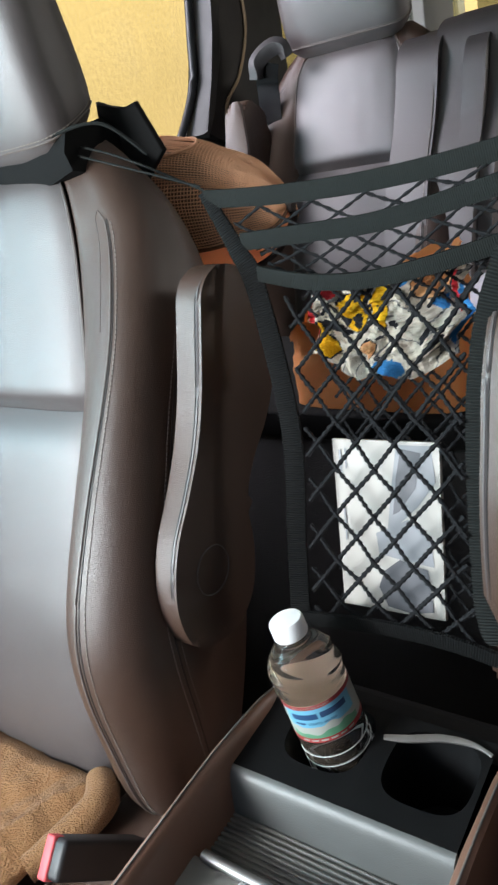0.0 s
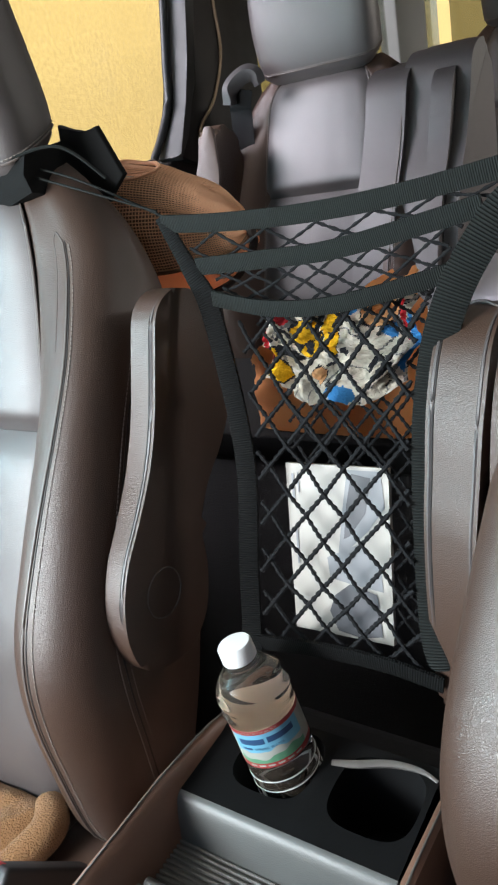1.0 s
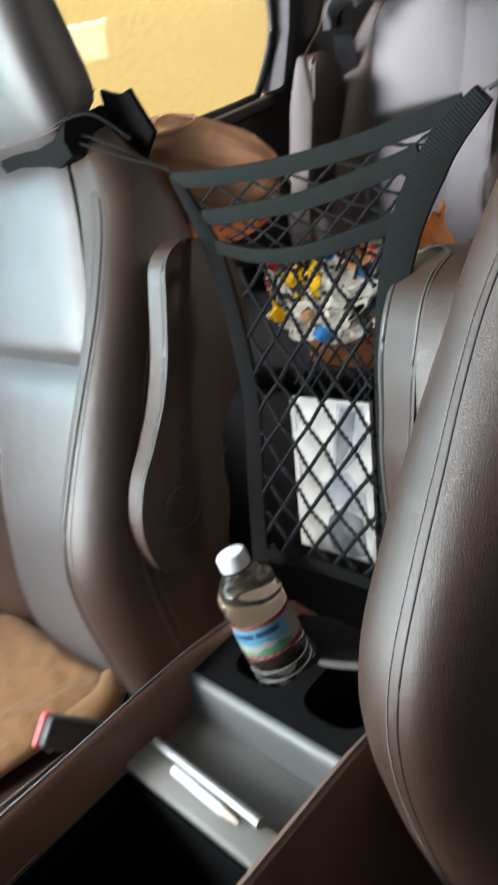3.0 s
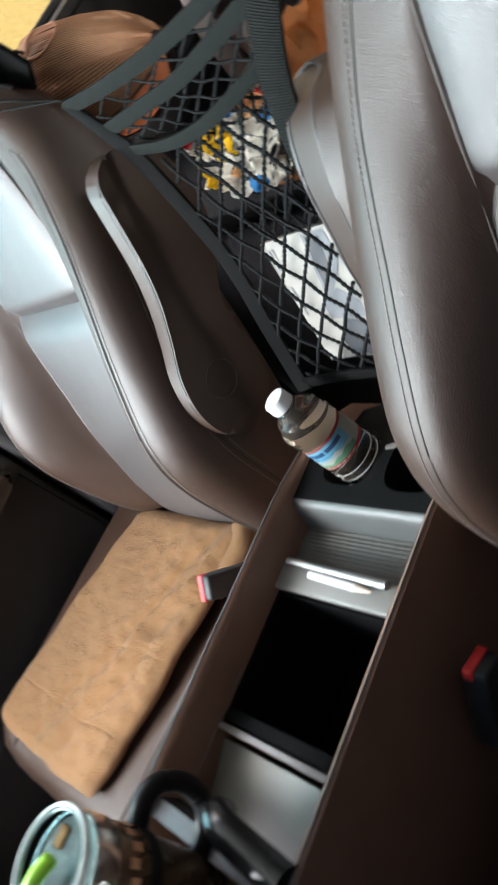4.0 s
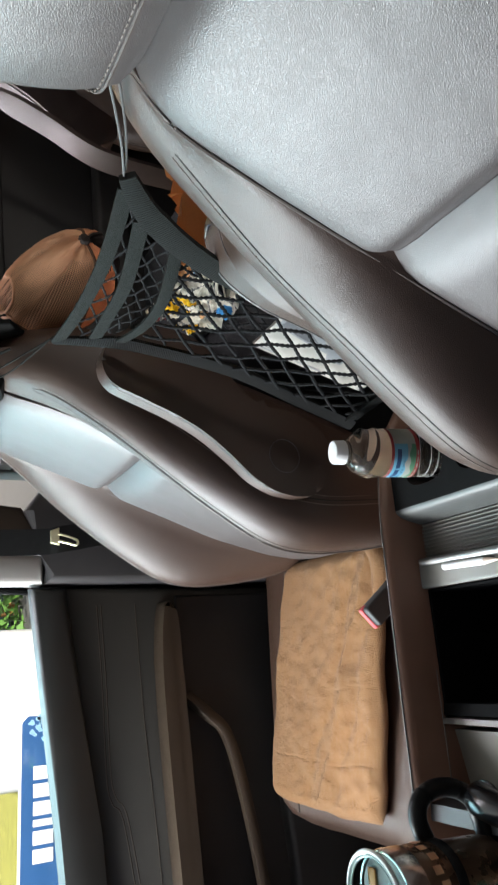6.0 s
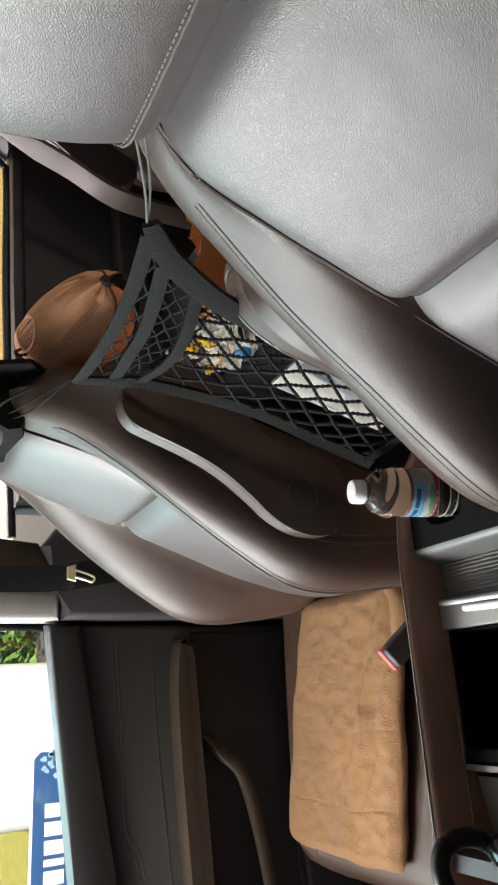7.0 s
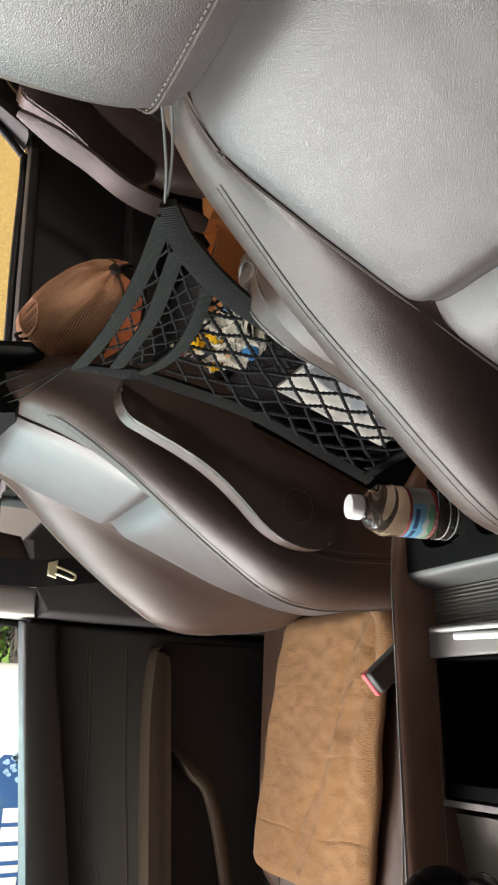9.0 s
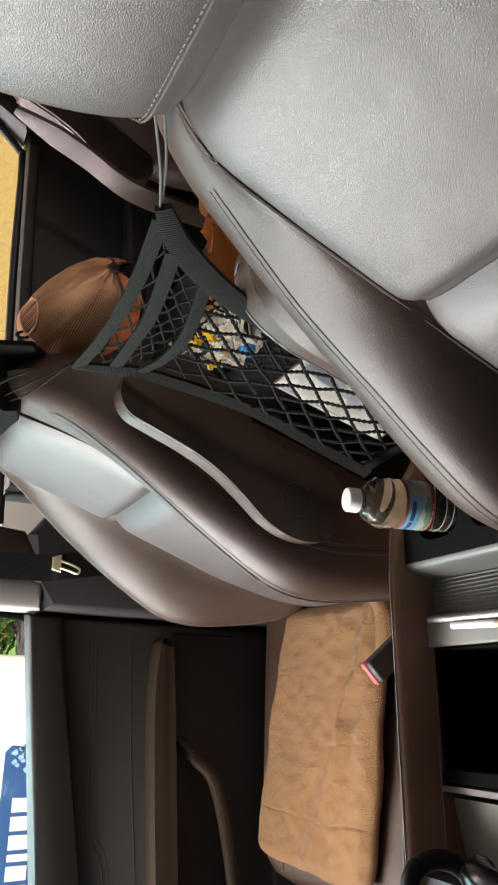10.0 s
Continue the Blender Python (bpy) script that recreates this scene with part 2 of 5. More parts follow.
CARPET = surface("floor_carpet", (0.022, 0.021, 0.021), 0.95, vary=0.35, scale=60, fine=500, bump=0.9)
GLASS = clear("window_glass", (0.93, 0.95, 0.94))
TINT = clear("tinted_glass", (0.50, 0.52, 0.48))
FILM = clear("bottle_plastic", (0.90, 0.92, 0.91), 0.06, 1.4)


def refracting(name, ior, rough=0.01, tint=(1, 1, 1)):
    m, n, l, p = nodes_of(name)
    p.inputs["Base Color"].default_value = (*tint, 1)
    p.inputs["Transmission Weight"].default_value = 1.0
    p.inputs["IOR"].default_value, p.inputs["Roughness"].default_value = ior, rough
    # a trace of painted tan haze that lightens the dark refracted parts
    haze, mix = n.new("ShaderNodeBsdfDiffuse"), n.new("ShaderNodeMixShader")
    haze.inputs["Color"].default_value = (0.72, 0.55, 0.42, 1)
    mix.inputs[0].default_value = 0.03
    out = next(q for q in n if q.type == "OUTPUT_MATERIAL")
    l.new(p.outputs[0], mix.inputs[1])
    l.new(haze.outputs[0], mix.inputs[2])
    l.new(mix.outputs[0], out.inputs[0])
    return m


FULL = refracting("bottled_water", 1.33, 0.015, (0.97, 0.97, 0.96))
WATER = clear("water", (0.72, 0.70, 0.66), 0.03, 1.33)
LIDGLASS = clear("clear_lid", (0.62, 0.70, 0.70), 0.10, 1.15, 0.05)
# Strong blotches of tone paint the mottled reflections inside the lid.
LID_INNER = surface("lid_mottled_reflection", (0.17, 0.175, 0.165), 0.5, spec=0.4, vary=0.85, scale=70, fine=220, bump=0.5, dirt=None)
HANDLE = surface("handle_black", (0.006, 0.006, 0.0065), 0.45, spec=0.22, vary=0.3, fine=800, bump=0.1)
GLOSS_BLACK = surface("gloss_black", (0.008, 0.008, 0.009), 0.22, vary=0.2, scale=40, bump=0.02)
SOAP_TEAL = surface("soap_teal", (0.03, 0.19, 0.14), 0.25, vary=0.15, scale=60, bump=0.0)
COLLAR = surface("collar_peach", (0.72, 0.50, 0.36), 0.35, vary=0.15, scale=50, bump=0.03)
STUCCO = stucco("stucco_yellow", (0.45, 0.32, 0.115))
ASPHALT = surface("asphalt", (0.09, 0.088, 0.085), 0.9, vary=0.2, scale=3, fine=150, bump=0.5)
GRASS = surface("dry_grass", (0.30, 0.29, 0.07), 0.9, vary=0.4, scale=9, fine=120, bump=0.8)
LEAF = surface("hedge_leaf", (0.11, 0.26, 0.045), 0.6, vary=0.4, scale=20, bump=0.2)
VAN_WHITE = surface("van_white_paint", (0.82, 0.82, 0.82), 0.35, vary=0.03, scale=2, bump=0.0)
PRINT_SKY = surface("print_sky", (0.30, 0.52, 0.75), 0.5, vary=0.1, bump=0.0)
SIGN_BLUE = surface("sign_blue", (0.018, 0.085, 0.24), 0.4, vary=0.15, scale=6, bump=0.0)
YELLOW = surface("marker_yellow", (0.85, 0.62, 0.02), 0.5, vary=0.1, bump=0.0)
CLOTH, CLOTH_YELLOW, CLOTH_PEACH, CLOTH_BLUE, CLOTH_RED, CLOTH_BLACK, CLOTH_GREY = (
    surface("cloth_" + nm, c, 0.95, vary=0.16, scale=45, fine=600, bump=0.7, spec=0.15) for nm, c in
    (("white", (0.68, 0.62, 0.53)), ("yellow", (0.80, 0.48, 0.02)), ("peach", (0.75, 0.42, 0.20)), ("blue", (0.05, 0.24, 0.52)), ("red", (0.58, 0.04, 0.05)), ("black", (0.03, 0.03, 0.035)), ("grey", (0.26, 0.25, 0.24))))
TONGUE = surface("tongue_pale_metal", (0.66, 0.62, 0.40), 0.35, metal=0.5, vary=0.1, bump=0.05)
SHEET = surface("white_cloth", (0.72, 0.71, 0.76), 0.9, vary=0.06, scale=12, fine=500, bump=0.3)


# ---- mesh helpers ----
BASE = {}


def thing(name, at, label, category, group="", kind=""):
    ob = new(name)
    ob.empty_display_size = 0.05
    ob.location = at
    BASE[ob.name] = Vector(at)
    return tagged(ob, label, category, group, kind)


def base_of(ob):
    while ob.parent:
        ob = ob.parent
    return BASE.get(ob.name, Vector((0, 0, 0)))


def part(name, bm, material, parent=None, label="", smooth=True, kind=""):
    """Links a bmesh, laid out in the place's own metres, as one mesh under its thing."""
    if parent is not None:
        bmesh.ops.translate(bm, verts=bm.verts, vec=-base_of(parent))
    bmesh.ops.recalc_face_normals(bm, faces=bm.faces)
    me = bpy.data.meshes.new(name)
    bm.to_mesh(me)
    bm.free()
    for mt in material if isinstance(material, (list, tuple)) else (material,):
        me.materials.append(mt)
    if smooth:
        for f in me.polygons:
            f.use_smooth = True
        me.set_sharp_from_angle(angle=radians(48))
    ob = new(name, me)
    ob.parent = parent
    return tagged(ob, label, kind=kind)


def solo(name, bm, material, label, category, smooth=True, group="", kind=""):
    return tagged(part(name, bm, material, None, "", smooth), label, category, group, kind)


def cr(knots, v):
    """A smooth curve through (v, value) knots."""
    xs = [k[0] for k in knots]
    ys = [k[1] for k in knots]
    if v <= xs[0]:
        return ys[0]
    if v >= xs[-1]:
        return ys[-1]
    i = max(j for j in range(len(xs) - 1) if xs[j] <= v)
    h = xs[i + 1] - xs[i]
    t = (v - xs[i]) / h
    m0 = (ys[i + 1] - ys[i - 1]) / (xs[i + 1] - xs[i - 1]) if i > 0 else (ys[1] - ys[0]) / h
    m1 = (ys[i + 2] - ys[i]) / (xs[i + 2] - xs[i]) if i + 2 < len(xs) else (ys[-1] - ys[-2]) / h
    return ((2 * t**3 - 3 * t**2 + 1) * ys[i] + (t**3 - 2 * t**2 + t) * h * m0 + (-2 * t**3 + 3 * t**2) * ys[i + 1] + (t**3 - t**2) * h * m1)


def smooth_line(pts, n=8):
    """A polyline through control points, made smooth."""
    p = [Vector(q) for q in pts]
    out = []
    for i in range(len(p) - 1):
        a, b, c, d = p[max(i - 1, 0)], p[i], p[i + 1], p[min(i + 2, len(p) - 1)]
        for k in range(n):
            t = k / n
            out.append(0.5 * ((2 * b) + (c - a) * t + (2 * a - 5 * b + 4 * c - d) * t * t + (3 * b - a - 3 * c + d) * t**3))
    return out + [p[-1]]


def loft(loops, closed=True, caps=True):
    bm = bmesh.new()
    rows = [[bm.verts.new(q) for q in lp] for lp in loops]
    n = len(rows[0])
    for a, b in zip(rows, rows[1:]):
        for i in range(n if closed else n - 1):
            j = (i + 1) % n
            bm.faces.new((a[i], a[j], b[j], b[i]))
    if caps and closed:
        bm.faces.new(rows[0][::-1])
        bm.faces.new(rows[-1])
    return bm


def tube(pts, r, sides=8, closed=False, bm=None, radii=None):
    bm = bm or bmesh.new()
    pts = [Vector(q) for q in pts]
    rows = []
    for i, q in enumerate(pts):
        t = (pts[min(i + 1, len(pts) - 1)] - pts[max(i - 1, 0)]) if not closed else (pts[(i + 1) % len(pts)] - pts[i - 1])
        t.normalize()
        ref = Vector((0, 0, 1)) if abs(t.z) < 0.9 else Vector((1, 0, 0))
        u = t.cross(ref).normalized()
        w = t.cross(u)
        rad = radii[i] if radii else r
        rows.append([bm.verts.new(q + rad * (math.cos(2 * math.pi * k / sides) * u + math.sin(2 * math.pi * k / sides) * w)) for k in range(sides)])
    pairs = list(zip(rows, rows[1:])) + ([(rows[-1], rows[0])] if closed else [])
    for a, b in pairs:
        for k in range(sides):
            j = (k + 1) % sides
            bm.faces.new((a[k], a[j], b[j], b[k]))
    if not closed:
        bm.faces.new(rows[0][::-1])
        bm.faces.new(rows[-1])
    return bm


def rbox(lo, hi, r=0.004, seg=2):
    bm = bmesh.new()
    bmesh.ops.create_cube(bm, size=1)
    lo, hi = Vector(lo), Vector(hi)
    for v in bm.verts:
        v.co = Vector(((lo[i] + hi[i]) / 2 + v.co[i] * (hi[i] - lo[i])) for i in range(3))
    if r:
        bmesh.ops.bevel(bm, geom=bm.edges[:], offset=r, segments=seg, affect="EDGES", profile=0.5)
    return bm


def prism(poly, a, b, axis="x", r=0.004, seg=3):
    """A flat outline pushed from a to b along an axis, with rounded edges. poly: (y, z), (x, z) or (x, y) in turn."""
    put = {"x": lambda p, s: (s, p[0], p[1]), "y": lambda p, s: (p[0], s, p[1]), "z": lambda p, s: (p[0], p[1], s)}[axis]
    bm = bmesh.new()
    v0 = [bm.verts.new(put(p, a)) for p in poly]
    v1 = [bm.verts.new(put(p, b)) for p in poly]
    f0, f1 = bm.faces.new(v0[::-1]), bm.faces.new(v1)
    n = len(poly)
    for i in range(n):
        j = (i + 1) % n
        bm.faces.new((v0[i], v0[j], v1[j], v1[i]))
    if r:
        bmesh.ops.bevel(bm, geom=[e for f in (f0, f1) for e in f.edges], offset=r, segments=seg, affect="EDGES", profile=0.5)
    return bm


def lathe(profile, m, sides=32, cap=True):
    """Turns (radius, height) about the z axis of the pose m."""
    loops = [[m @ Vector((r * math.cos(2 * math.pi * k / sides), r * math.sin(2 * math.pi * k / sides), h)) for k in range(sides)] for r, h in profile]
    return loft(loops, True, cap)


def ribbon(line, across, thick, widths):
    """A strap along a line; across: the direction of its width at each point. Carries a UV map that runs along it in metres."""
    bm = bmesh.new()
    uv = bm.loops.layers.uv.new("UVMap")
    pts = [Vector(q) for q in line]
    rows, run = [], [0.0]
    for a, b in zip(pts, pts[1:]):
        run.append(run[-1] + (b - a).length)
    for i, q in enumerate(pts):
        t = (pts[min(i + 1, len(pts) - 1)] - pts[max(i - 1, 0)]).normalized()
        w = Vector(across[i] if isinstance(across, list) else across)
        w = (w - t * w.dot(t)).normalized()
        nrm = t.cross(w)
        h = (widths[i] if isinstance(widths, list) else widths) / 2
        rows.append([bm.verts.new(q + s * h * w + o * thick / 2 * nrm) for s, o in ((-1, -1), (-0.6, -1.25), (0.6, -1.25), (1, -1), (1, 1), (0.6, 1.25), (-0.6, 1.25), (-1, 1))])
    for i, (a, b) in enumerate(zip(rows, rows[1:])):
        for k in range(8):
            j = (k + 1) % 8
            f = bm.faces.new((a[k], a[j], b[j], b[k]))
            for lp, (uu, vv) in zip(f.loops, ((run[i], k), (run[i], k + 1), (run[i + 1], k + 1), (run[i + 1], k))):
                lp[uv].uv = (uu, vv * 0.0)
    bm.faces.new(rows[0][::-1])
    bm.faces.new(rows[-1])
    return bm


def stitches(line, length=0.0030, gap=0.0016, r=0.00065):
    """A row of short thread stitches along a line."""
    bm = bmesh.new()
    pts = [Vector(q) for q in line]
    run, marks = 0.0, []
    for a, b in zip(pts, pts[1:]):
        d = (b - a).length
        if d < 1e-7:
            continue
        while run <= d:
            marks.append((a + (b - a) * (run / d), (b - a) / d))
            run += length + gap
        run -= d
    for q, t in marks:
        tube([q - t * length / 2, q, q + t * length / 2], r, 5, bm=bm)
    return bm


def letters(text, size, place):
    """Words in the built-in font as a flat mesh; place() lays a letter's point (x along the line, y up) in the scene."""
    cu = bpy.data.curves.new("words", "FONT")
    cu.body, cu.size, cu.space_character = text, size, 1.12
    tmp = new("words", cu)
    me = bpy.data.meshes.new_from_object(tmp.evaluated_get(bpy.context.evaluated_depsgraph_get()))
    bpy.data.objects.remove(tmp)
    bpy.data.curves.remove(cu)
    bm = bmesh.new()
    bm.from_mesh(me)
    bpy.data.meshes.remove(me)
    for v in bm.verts:
        v.co = place(v.co.x, v.co.y)
    return bm


# ---- car shell ----
FLOOR_Z, ROOF_Z = -0.47, 0.86


def shell():
    solo("floor", rbox((-0.86, -1.5, FLOOR_Z - 0.05), (0.86, 3.2, FLOOR_Z), 0), CARPET, "black carpeted car floor", "floor", False, kind="structure")
    solo("ceiling", rbox((-0.80, -0.75, ROOF_Z), (0.80, 3.0, ROOF_Z + 0.04), 0.01), HEADLINER, "light grey fabric headliner", "ceiling", kind="structure")
    # dashboard and firewall behind the camera
    solo("wall_front", prism([(-1.05, FLOOR_Z), (-1.5, FLOOR_Z), (-1.5, 0.30), (-1.0, 0.34), (-0.86, 0.28), (-0.86, 0.05), (-1.0, -0.05)], -0.80, 0.80, "x", 0.01), VINYL,
         "dark plastic dashboard closing the cabin front", "wall", kind="structure")
    # far rear wall with the tailgate's glass
    solo("wall_rear", prism([(-0.80, FLOOR_Z), (0.80, FLOOR_Z), (0.80, 0.42), (-0.80, 0.42)], 3.0, 3.08, "y", 0.01), VINYL, "dark plastic tailgate lining below the rear window", "wall", kind="structure")
    # driver's side closed by lining, open only at the rear door's window
    solo("wall_driver_side", prism([(-1.5, FLOOR_Z), (3.1, FLOOR_Z), (3.1, 0.42), (0.40, 0.42), (0.40, ROOF_Z + 0.04), (-0.90, ROOF_Z + 0.04), (-1.5, 0.30)], 0.80, 0.86, "x", 0), VINYL, "dark lining on the driver's side", "wall", kind="structure")
    solo("pillar_4", prism([(1.28, 0.42), (1.52, 0.42), (1.55, ROOF_Z), (1.26, ROOF_Z)], 0.78, 0.85, "x", 0.01), PILLAR, "pale plastic pillar lining behind the rear door", "pillar", kind="structure")
    tail = thing("window_3", (0, 3.04, 0.45), "dark tinted tailgate window", "window", kind="structure")
    part("pane", rbox((-0.78, 3.03, 0.42), (0.78, 3.036, ROOF_Z), 0), TINT, tail, "", False).visible_shadow = False
    side = thing("window_4", (0.83, 0.8, 0.45), "tinted rear door window on the driver's side", "window", kind="structure")
    part("pane", rbox((0.835, 0.41, 0.42), (0.84, 3.0, ROOF_Z), 0), TINT, side, "", False).visible_shadow = False


shell()


def passenger_side():
    # front door lining, in depth: panel, ledge, armrest and pull
    door = thing("door_1", (-0.80, -0.5, FLOOR_Z), "brown plastic front passenger door lining with armrest", "door", kind="structure")
    part("door_panel", prism([(-1.45, FLOOR_Z), (-0.03, FLOOR_Z), (-0.012, 0.327), (-0.45, 0.263), (-1.45, 0.16)], -0.86, -0.775, "x", 0.012), DOOR_DARK, door)
    part("sill_ledge", prism([(-1.44, 0.187), (-0.45, 0.287), (-0.014, 0.343), (-0.014, 0.275), (-0.45, 0.214), (-1.44, 0.112)], -0.81, -0.752, "x", 0.020, 5), SILL, door, "dark soft ledge under the window")
    for ln in ([(-0.049, 0.213), (-0.204, 0.204), (-0.363, 0.198), (-0.410, 0.188), (-0.440, 0.168), (-0.60, 0.140)], [(-0.049, 0.205), (-0.204, 0.196), (-0.358, 0.190), (-0.402, 0.180), (-0.435, 0.160), (-0.60, 0.130)],
               [(-0.049, 0.135), (-0.269, 0.122), (-0.450, 0.105), (-0.70, 0.085)]):
        part("panel_groove", tube(smooth_line([(-0.7752, y, z) for y, z in ln], 6), 0.0014, 6), DOOR_LIGHT, door, "fine moulded line")
    rest = smooth_line([(-0.95, 0.012, 0), (-0.50, 0.038, 0), (-0.18, 0.056, 0), (-0.075, 0.064, 0), (-0.050, 0.078, 0), (-0.07, 0.092, 0), (-0.20, 0.097, 0), (-0.50, 0.080, 0), (-0.95, 0.045, 0)], 6)
    part("armrest", prism([(q.x, q.y) for q in rest], -0.80, -0.724, "x", 0.0125, 6), DOOR_LIGHT, door, "tan-brown padded armrest")
    pull = smooth_line([(-0.762, -0.235, 0.035), (-0.735, -0.27, 0.005), (-0.728, -0.31, -0.030), (-0.730, -0.42, -0.062), (-0.735, -0.62, -0.098), (-0.76, -0.75, -0.12)], 8)
    part("pull_handle", ribbon(pull, (0, 0, 1), 0.016, 0.020), DOOR_LIGHT, door, "curved tan pull trim")
    part("lower_lining", prism([(-1.40, -0.44), (-0.035, -0.44), (-0.035, 0.050), (-0.50, 0.030), (-1.40, 0.0)], -0.79, -0.770, "x", 0.006), VINYL, door, "black lower door lining")
    part("map_pocket", prism([(-1.2, -0.40), (-0.12, -0.40), (-0.10, -0.20), (-0.45, -0.16), (-1.2, -0.22)], -0.78, -0.74, "x", 0.012), VINYL, door)
    part("door_seal", rbox((-0.872, -0.06, FLOOR_Z), (-0.842, 0.10, 0.315), 0), BLACK, door, "black rubber seal", False)
    win = thing("window_1", (-0.80, -0.45, 0.27), "clear front passenger side window in a dark frame", "window", kind="structure")
    pane = part("pane", prism([(-1.40, 0.16), (-0.45, 0.262), (-0.02, 0.325), (-0.02, 0.80), (-0.55, 0.80)], -0.822, -0.818, "x", 0), GLASS, win, "", False)
    pane.visible_shadow = False
    fr = [(-0.82, -1.40, 0.165), (-0.82, -0.45, 0.262), (-0.82, -0.015, 0.328), (-0.82, -0.005, 0.60), (-0.82, -0.01, 0.80), (-0.82, -0.55, 0.80), (-0.82, -1.40, 0.165)]
    part("window_frame", tube(fr, 0.012, 8), HOLDER, win, "dark rubber window frame")
    # belt post
    post = thing("pillar_1", (-0.80, 0.08, FLOOR_Z), "pale upper and dark lower lining of the belt pillar", "pillar", kind="structure")
    part("upper_lining", prism([(-0.008, 0.322), (0.045, 0.322), (0.075, ROOF_Z), (0.0, ROOF_Z)], -0.83, -0.745, "x", 0.012), PILLAR, post, "pale beige plastic lining")
    part("lower_lining", prism([(-0.012, FLOOR_Z), (0.21, FLOOR_Z), (0.21, 0.30), (0.13, 0.36), (0.05, 0.318), (-0.008, 0.318)], -0.84, -0.735, "x", 0.014), PILLAR_DARK, post, "dark plastic lower lining")
    part("rear_lining", prism([(0.075, 0.322), (0.14, 0.362), (0.155, 0.52), (0.145, ROOF_Z), (0.079, ROOF_Z)], -0.83, -0.755, "x", 0.012), DOOR_LIGHT, post, "brown plastic lining")
    # seat belt with its tongue
    belt = thing("seat_belt", (-0.72, 0.055, 0.3), "black seat belt with a bright metal tongue hanging at the pillar", "seat belt")
    part("strap", ribbon(smooth_line([(-0.735, 0.065, 0.80), (-0.70, 0.060, 0.50), (-0.655, 0.055, 0.345), (-0.64, 0.060, 0.30), (-0.66, 0.09, 0.10), (-0.70, 0.10, -0.30)], 8), (0, 1, 0.1), 0.0018, 0.047), BELT, belt)
    part("tongue_grip", prism([(0.046, 0.318), (0.078, 0.318), (0.072, 0.334), (0.050, 0.334)], -0.642, -0.634, "x", 0.003), TONGUE, belt, "pale yellowed grip")
    tg = bmesh.new()
    tube(smooth_line([(-0.634, 0.054, 0.320), (-0.630, 0.049, 0.304), (-0.628, 0.045, 0.291), (-0.628, 0.053, 0.288), (-0.630, 0.060, 0.302), (-0.634, 0.066, 0.320)], 5), 0.0022, 6, bm=tg)
    part("tongue", tg, TONGUE, belt, "bright metal tongue")
    # sliding door: dark lining, sill and window
    sd = thing("door_2", (-0.80, 0.7, FLOOR_Z), "black sliding door lining below the rear side window", "door", kind="structure")
    part("door_panel", prism([(0.215, FLOOR_Z), (1.33, FLOOR_Z), (1.33, 0.42), (1.10, 0.45), (0.215, 0.405)], -0.86, -0.785, "x", 0.012), VINYL, sd)
    part("sill_ledge", prism([(0.22, 0.405), (0.70, 0.432), (1.02, 0.448), (1.02, 0.425), (0.22, 0.38)], -0.80, -0.752, "x", 0.008), VINYL, sd)
    part("inner_armrest", prism([(0.45, 0.12), (1.10, 0.14), (1.10, 0.22), (0.45, 0.20)], -0.79, -0.73, "x", 0.02), VINYL, sd)
    rear = thing("window_2", (-0.80, 0.75, 0.43), "clear sliding door window in a dark frame", "window", kind="structure")
    pane = part("pane", prism([(0.16, 0.40), (1.05, 0.46), (1.13, 0.556), (1.21, 0.84), (0.16, 0.84)], -0.822, -0.818, "x", 0), GLASS, rear, "", False)
    pane.visible_shadow = False
    fr = smooth_line([(-0.815, 0.16, 0.405), (-0.815, 0.70, 0.438), (-0.815, 1.00, 0.450), (-0.815, 1.045, 0.466), (-0.815, 1.122, 0.556), (-0.815, 1.150, 0.644), (-0.815, 1.186, 0.765), (-0.815, 1.208, 0.84)], 6)
    part("window_frame", tube(fr, 0.009, 8), BLACK, rear, "black rubber window frame")
    post2 = thing("pillar_2", (-0.80, 1.3, FLOOR_Z), "dark curved pillar lining behind the sliding door window", "pillar", kind="structure")
    part("front_lining", prism([(1.055, 0.455), (1.136, 0.556), (1.163, 0.644), (1.200, 0.765), (1.222, ROOF_Z), (1.262, ROOF_Z), (1.230, 0.759), (1.180, 0.592), (1.106, 0.50), (1.080, 0.445)], -0.83, -0.765, "x", 0.010), LINING, post2, "grey plastic window edge")
    part("body_lining", prism([(1.084, 0.445), (1.110, 0.50), (1.184, 0.592), (1.234, 0.759), (1.266, ROOF_Z), (1.50, ROOF_Z), (1.47, 0.60), (1.48, FLOOR_Z), (1.18, FLOOR_Z), (1.18, 0.42)], -0.85, -0.775, "x", 0.008), VINYL, post2)
    seam = smooth_line([(-0.772, 1.335, ROOF_Z - 0.01), (-0.771, 1.314, 0.76), (-0.770, 1.306, 0.65), (-0.770, 1.245, 0.557), (-0.770, 1.170, 0.502), (-0.772, 1.150, 0.445)], 8)
    part("trim_edge", tube(seam, 0.0038, 6), TRIM_TAN, post2, "thin tan trim edge")
    solo("wall_passenger_rear", prism([(1.48, FLOOR_Z), (3.05, FLOOR_Z), (3.05, 0.46), (1.48, 0.46)], -0.86, -0.78, "x", 0.01), VINYL, "dark lining beside the third row", "wall", kind="structure")
    quarter = thing("window_5", (-0.82, 2.0, 0.46), "lightly tinted quarter window beside the third row", "window", kind="structure")
    part("pane", rbox((-0.824, 1.48, 0.46), (-0.820, 3.0, ROOF_Z), 0), TINT, quarter, "", False).visible_shadow = False
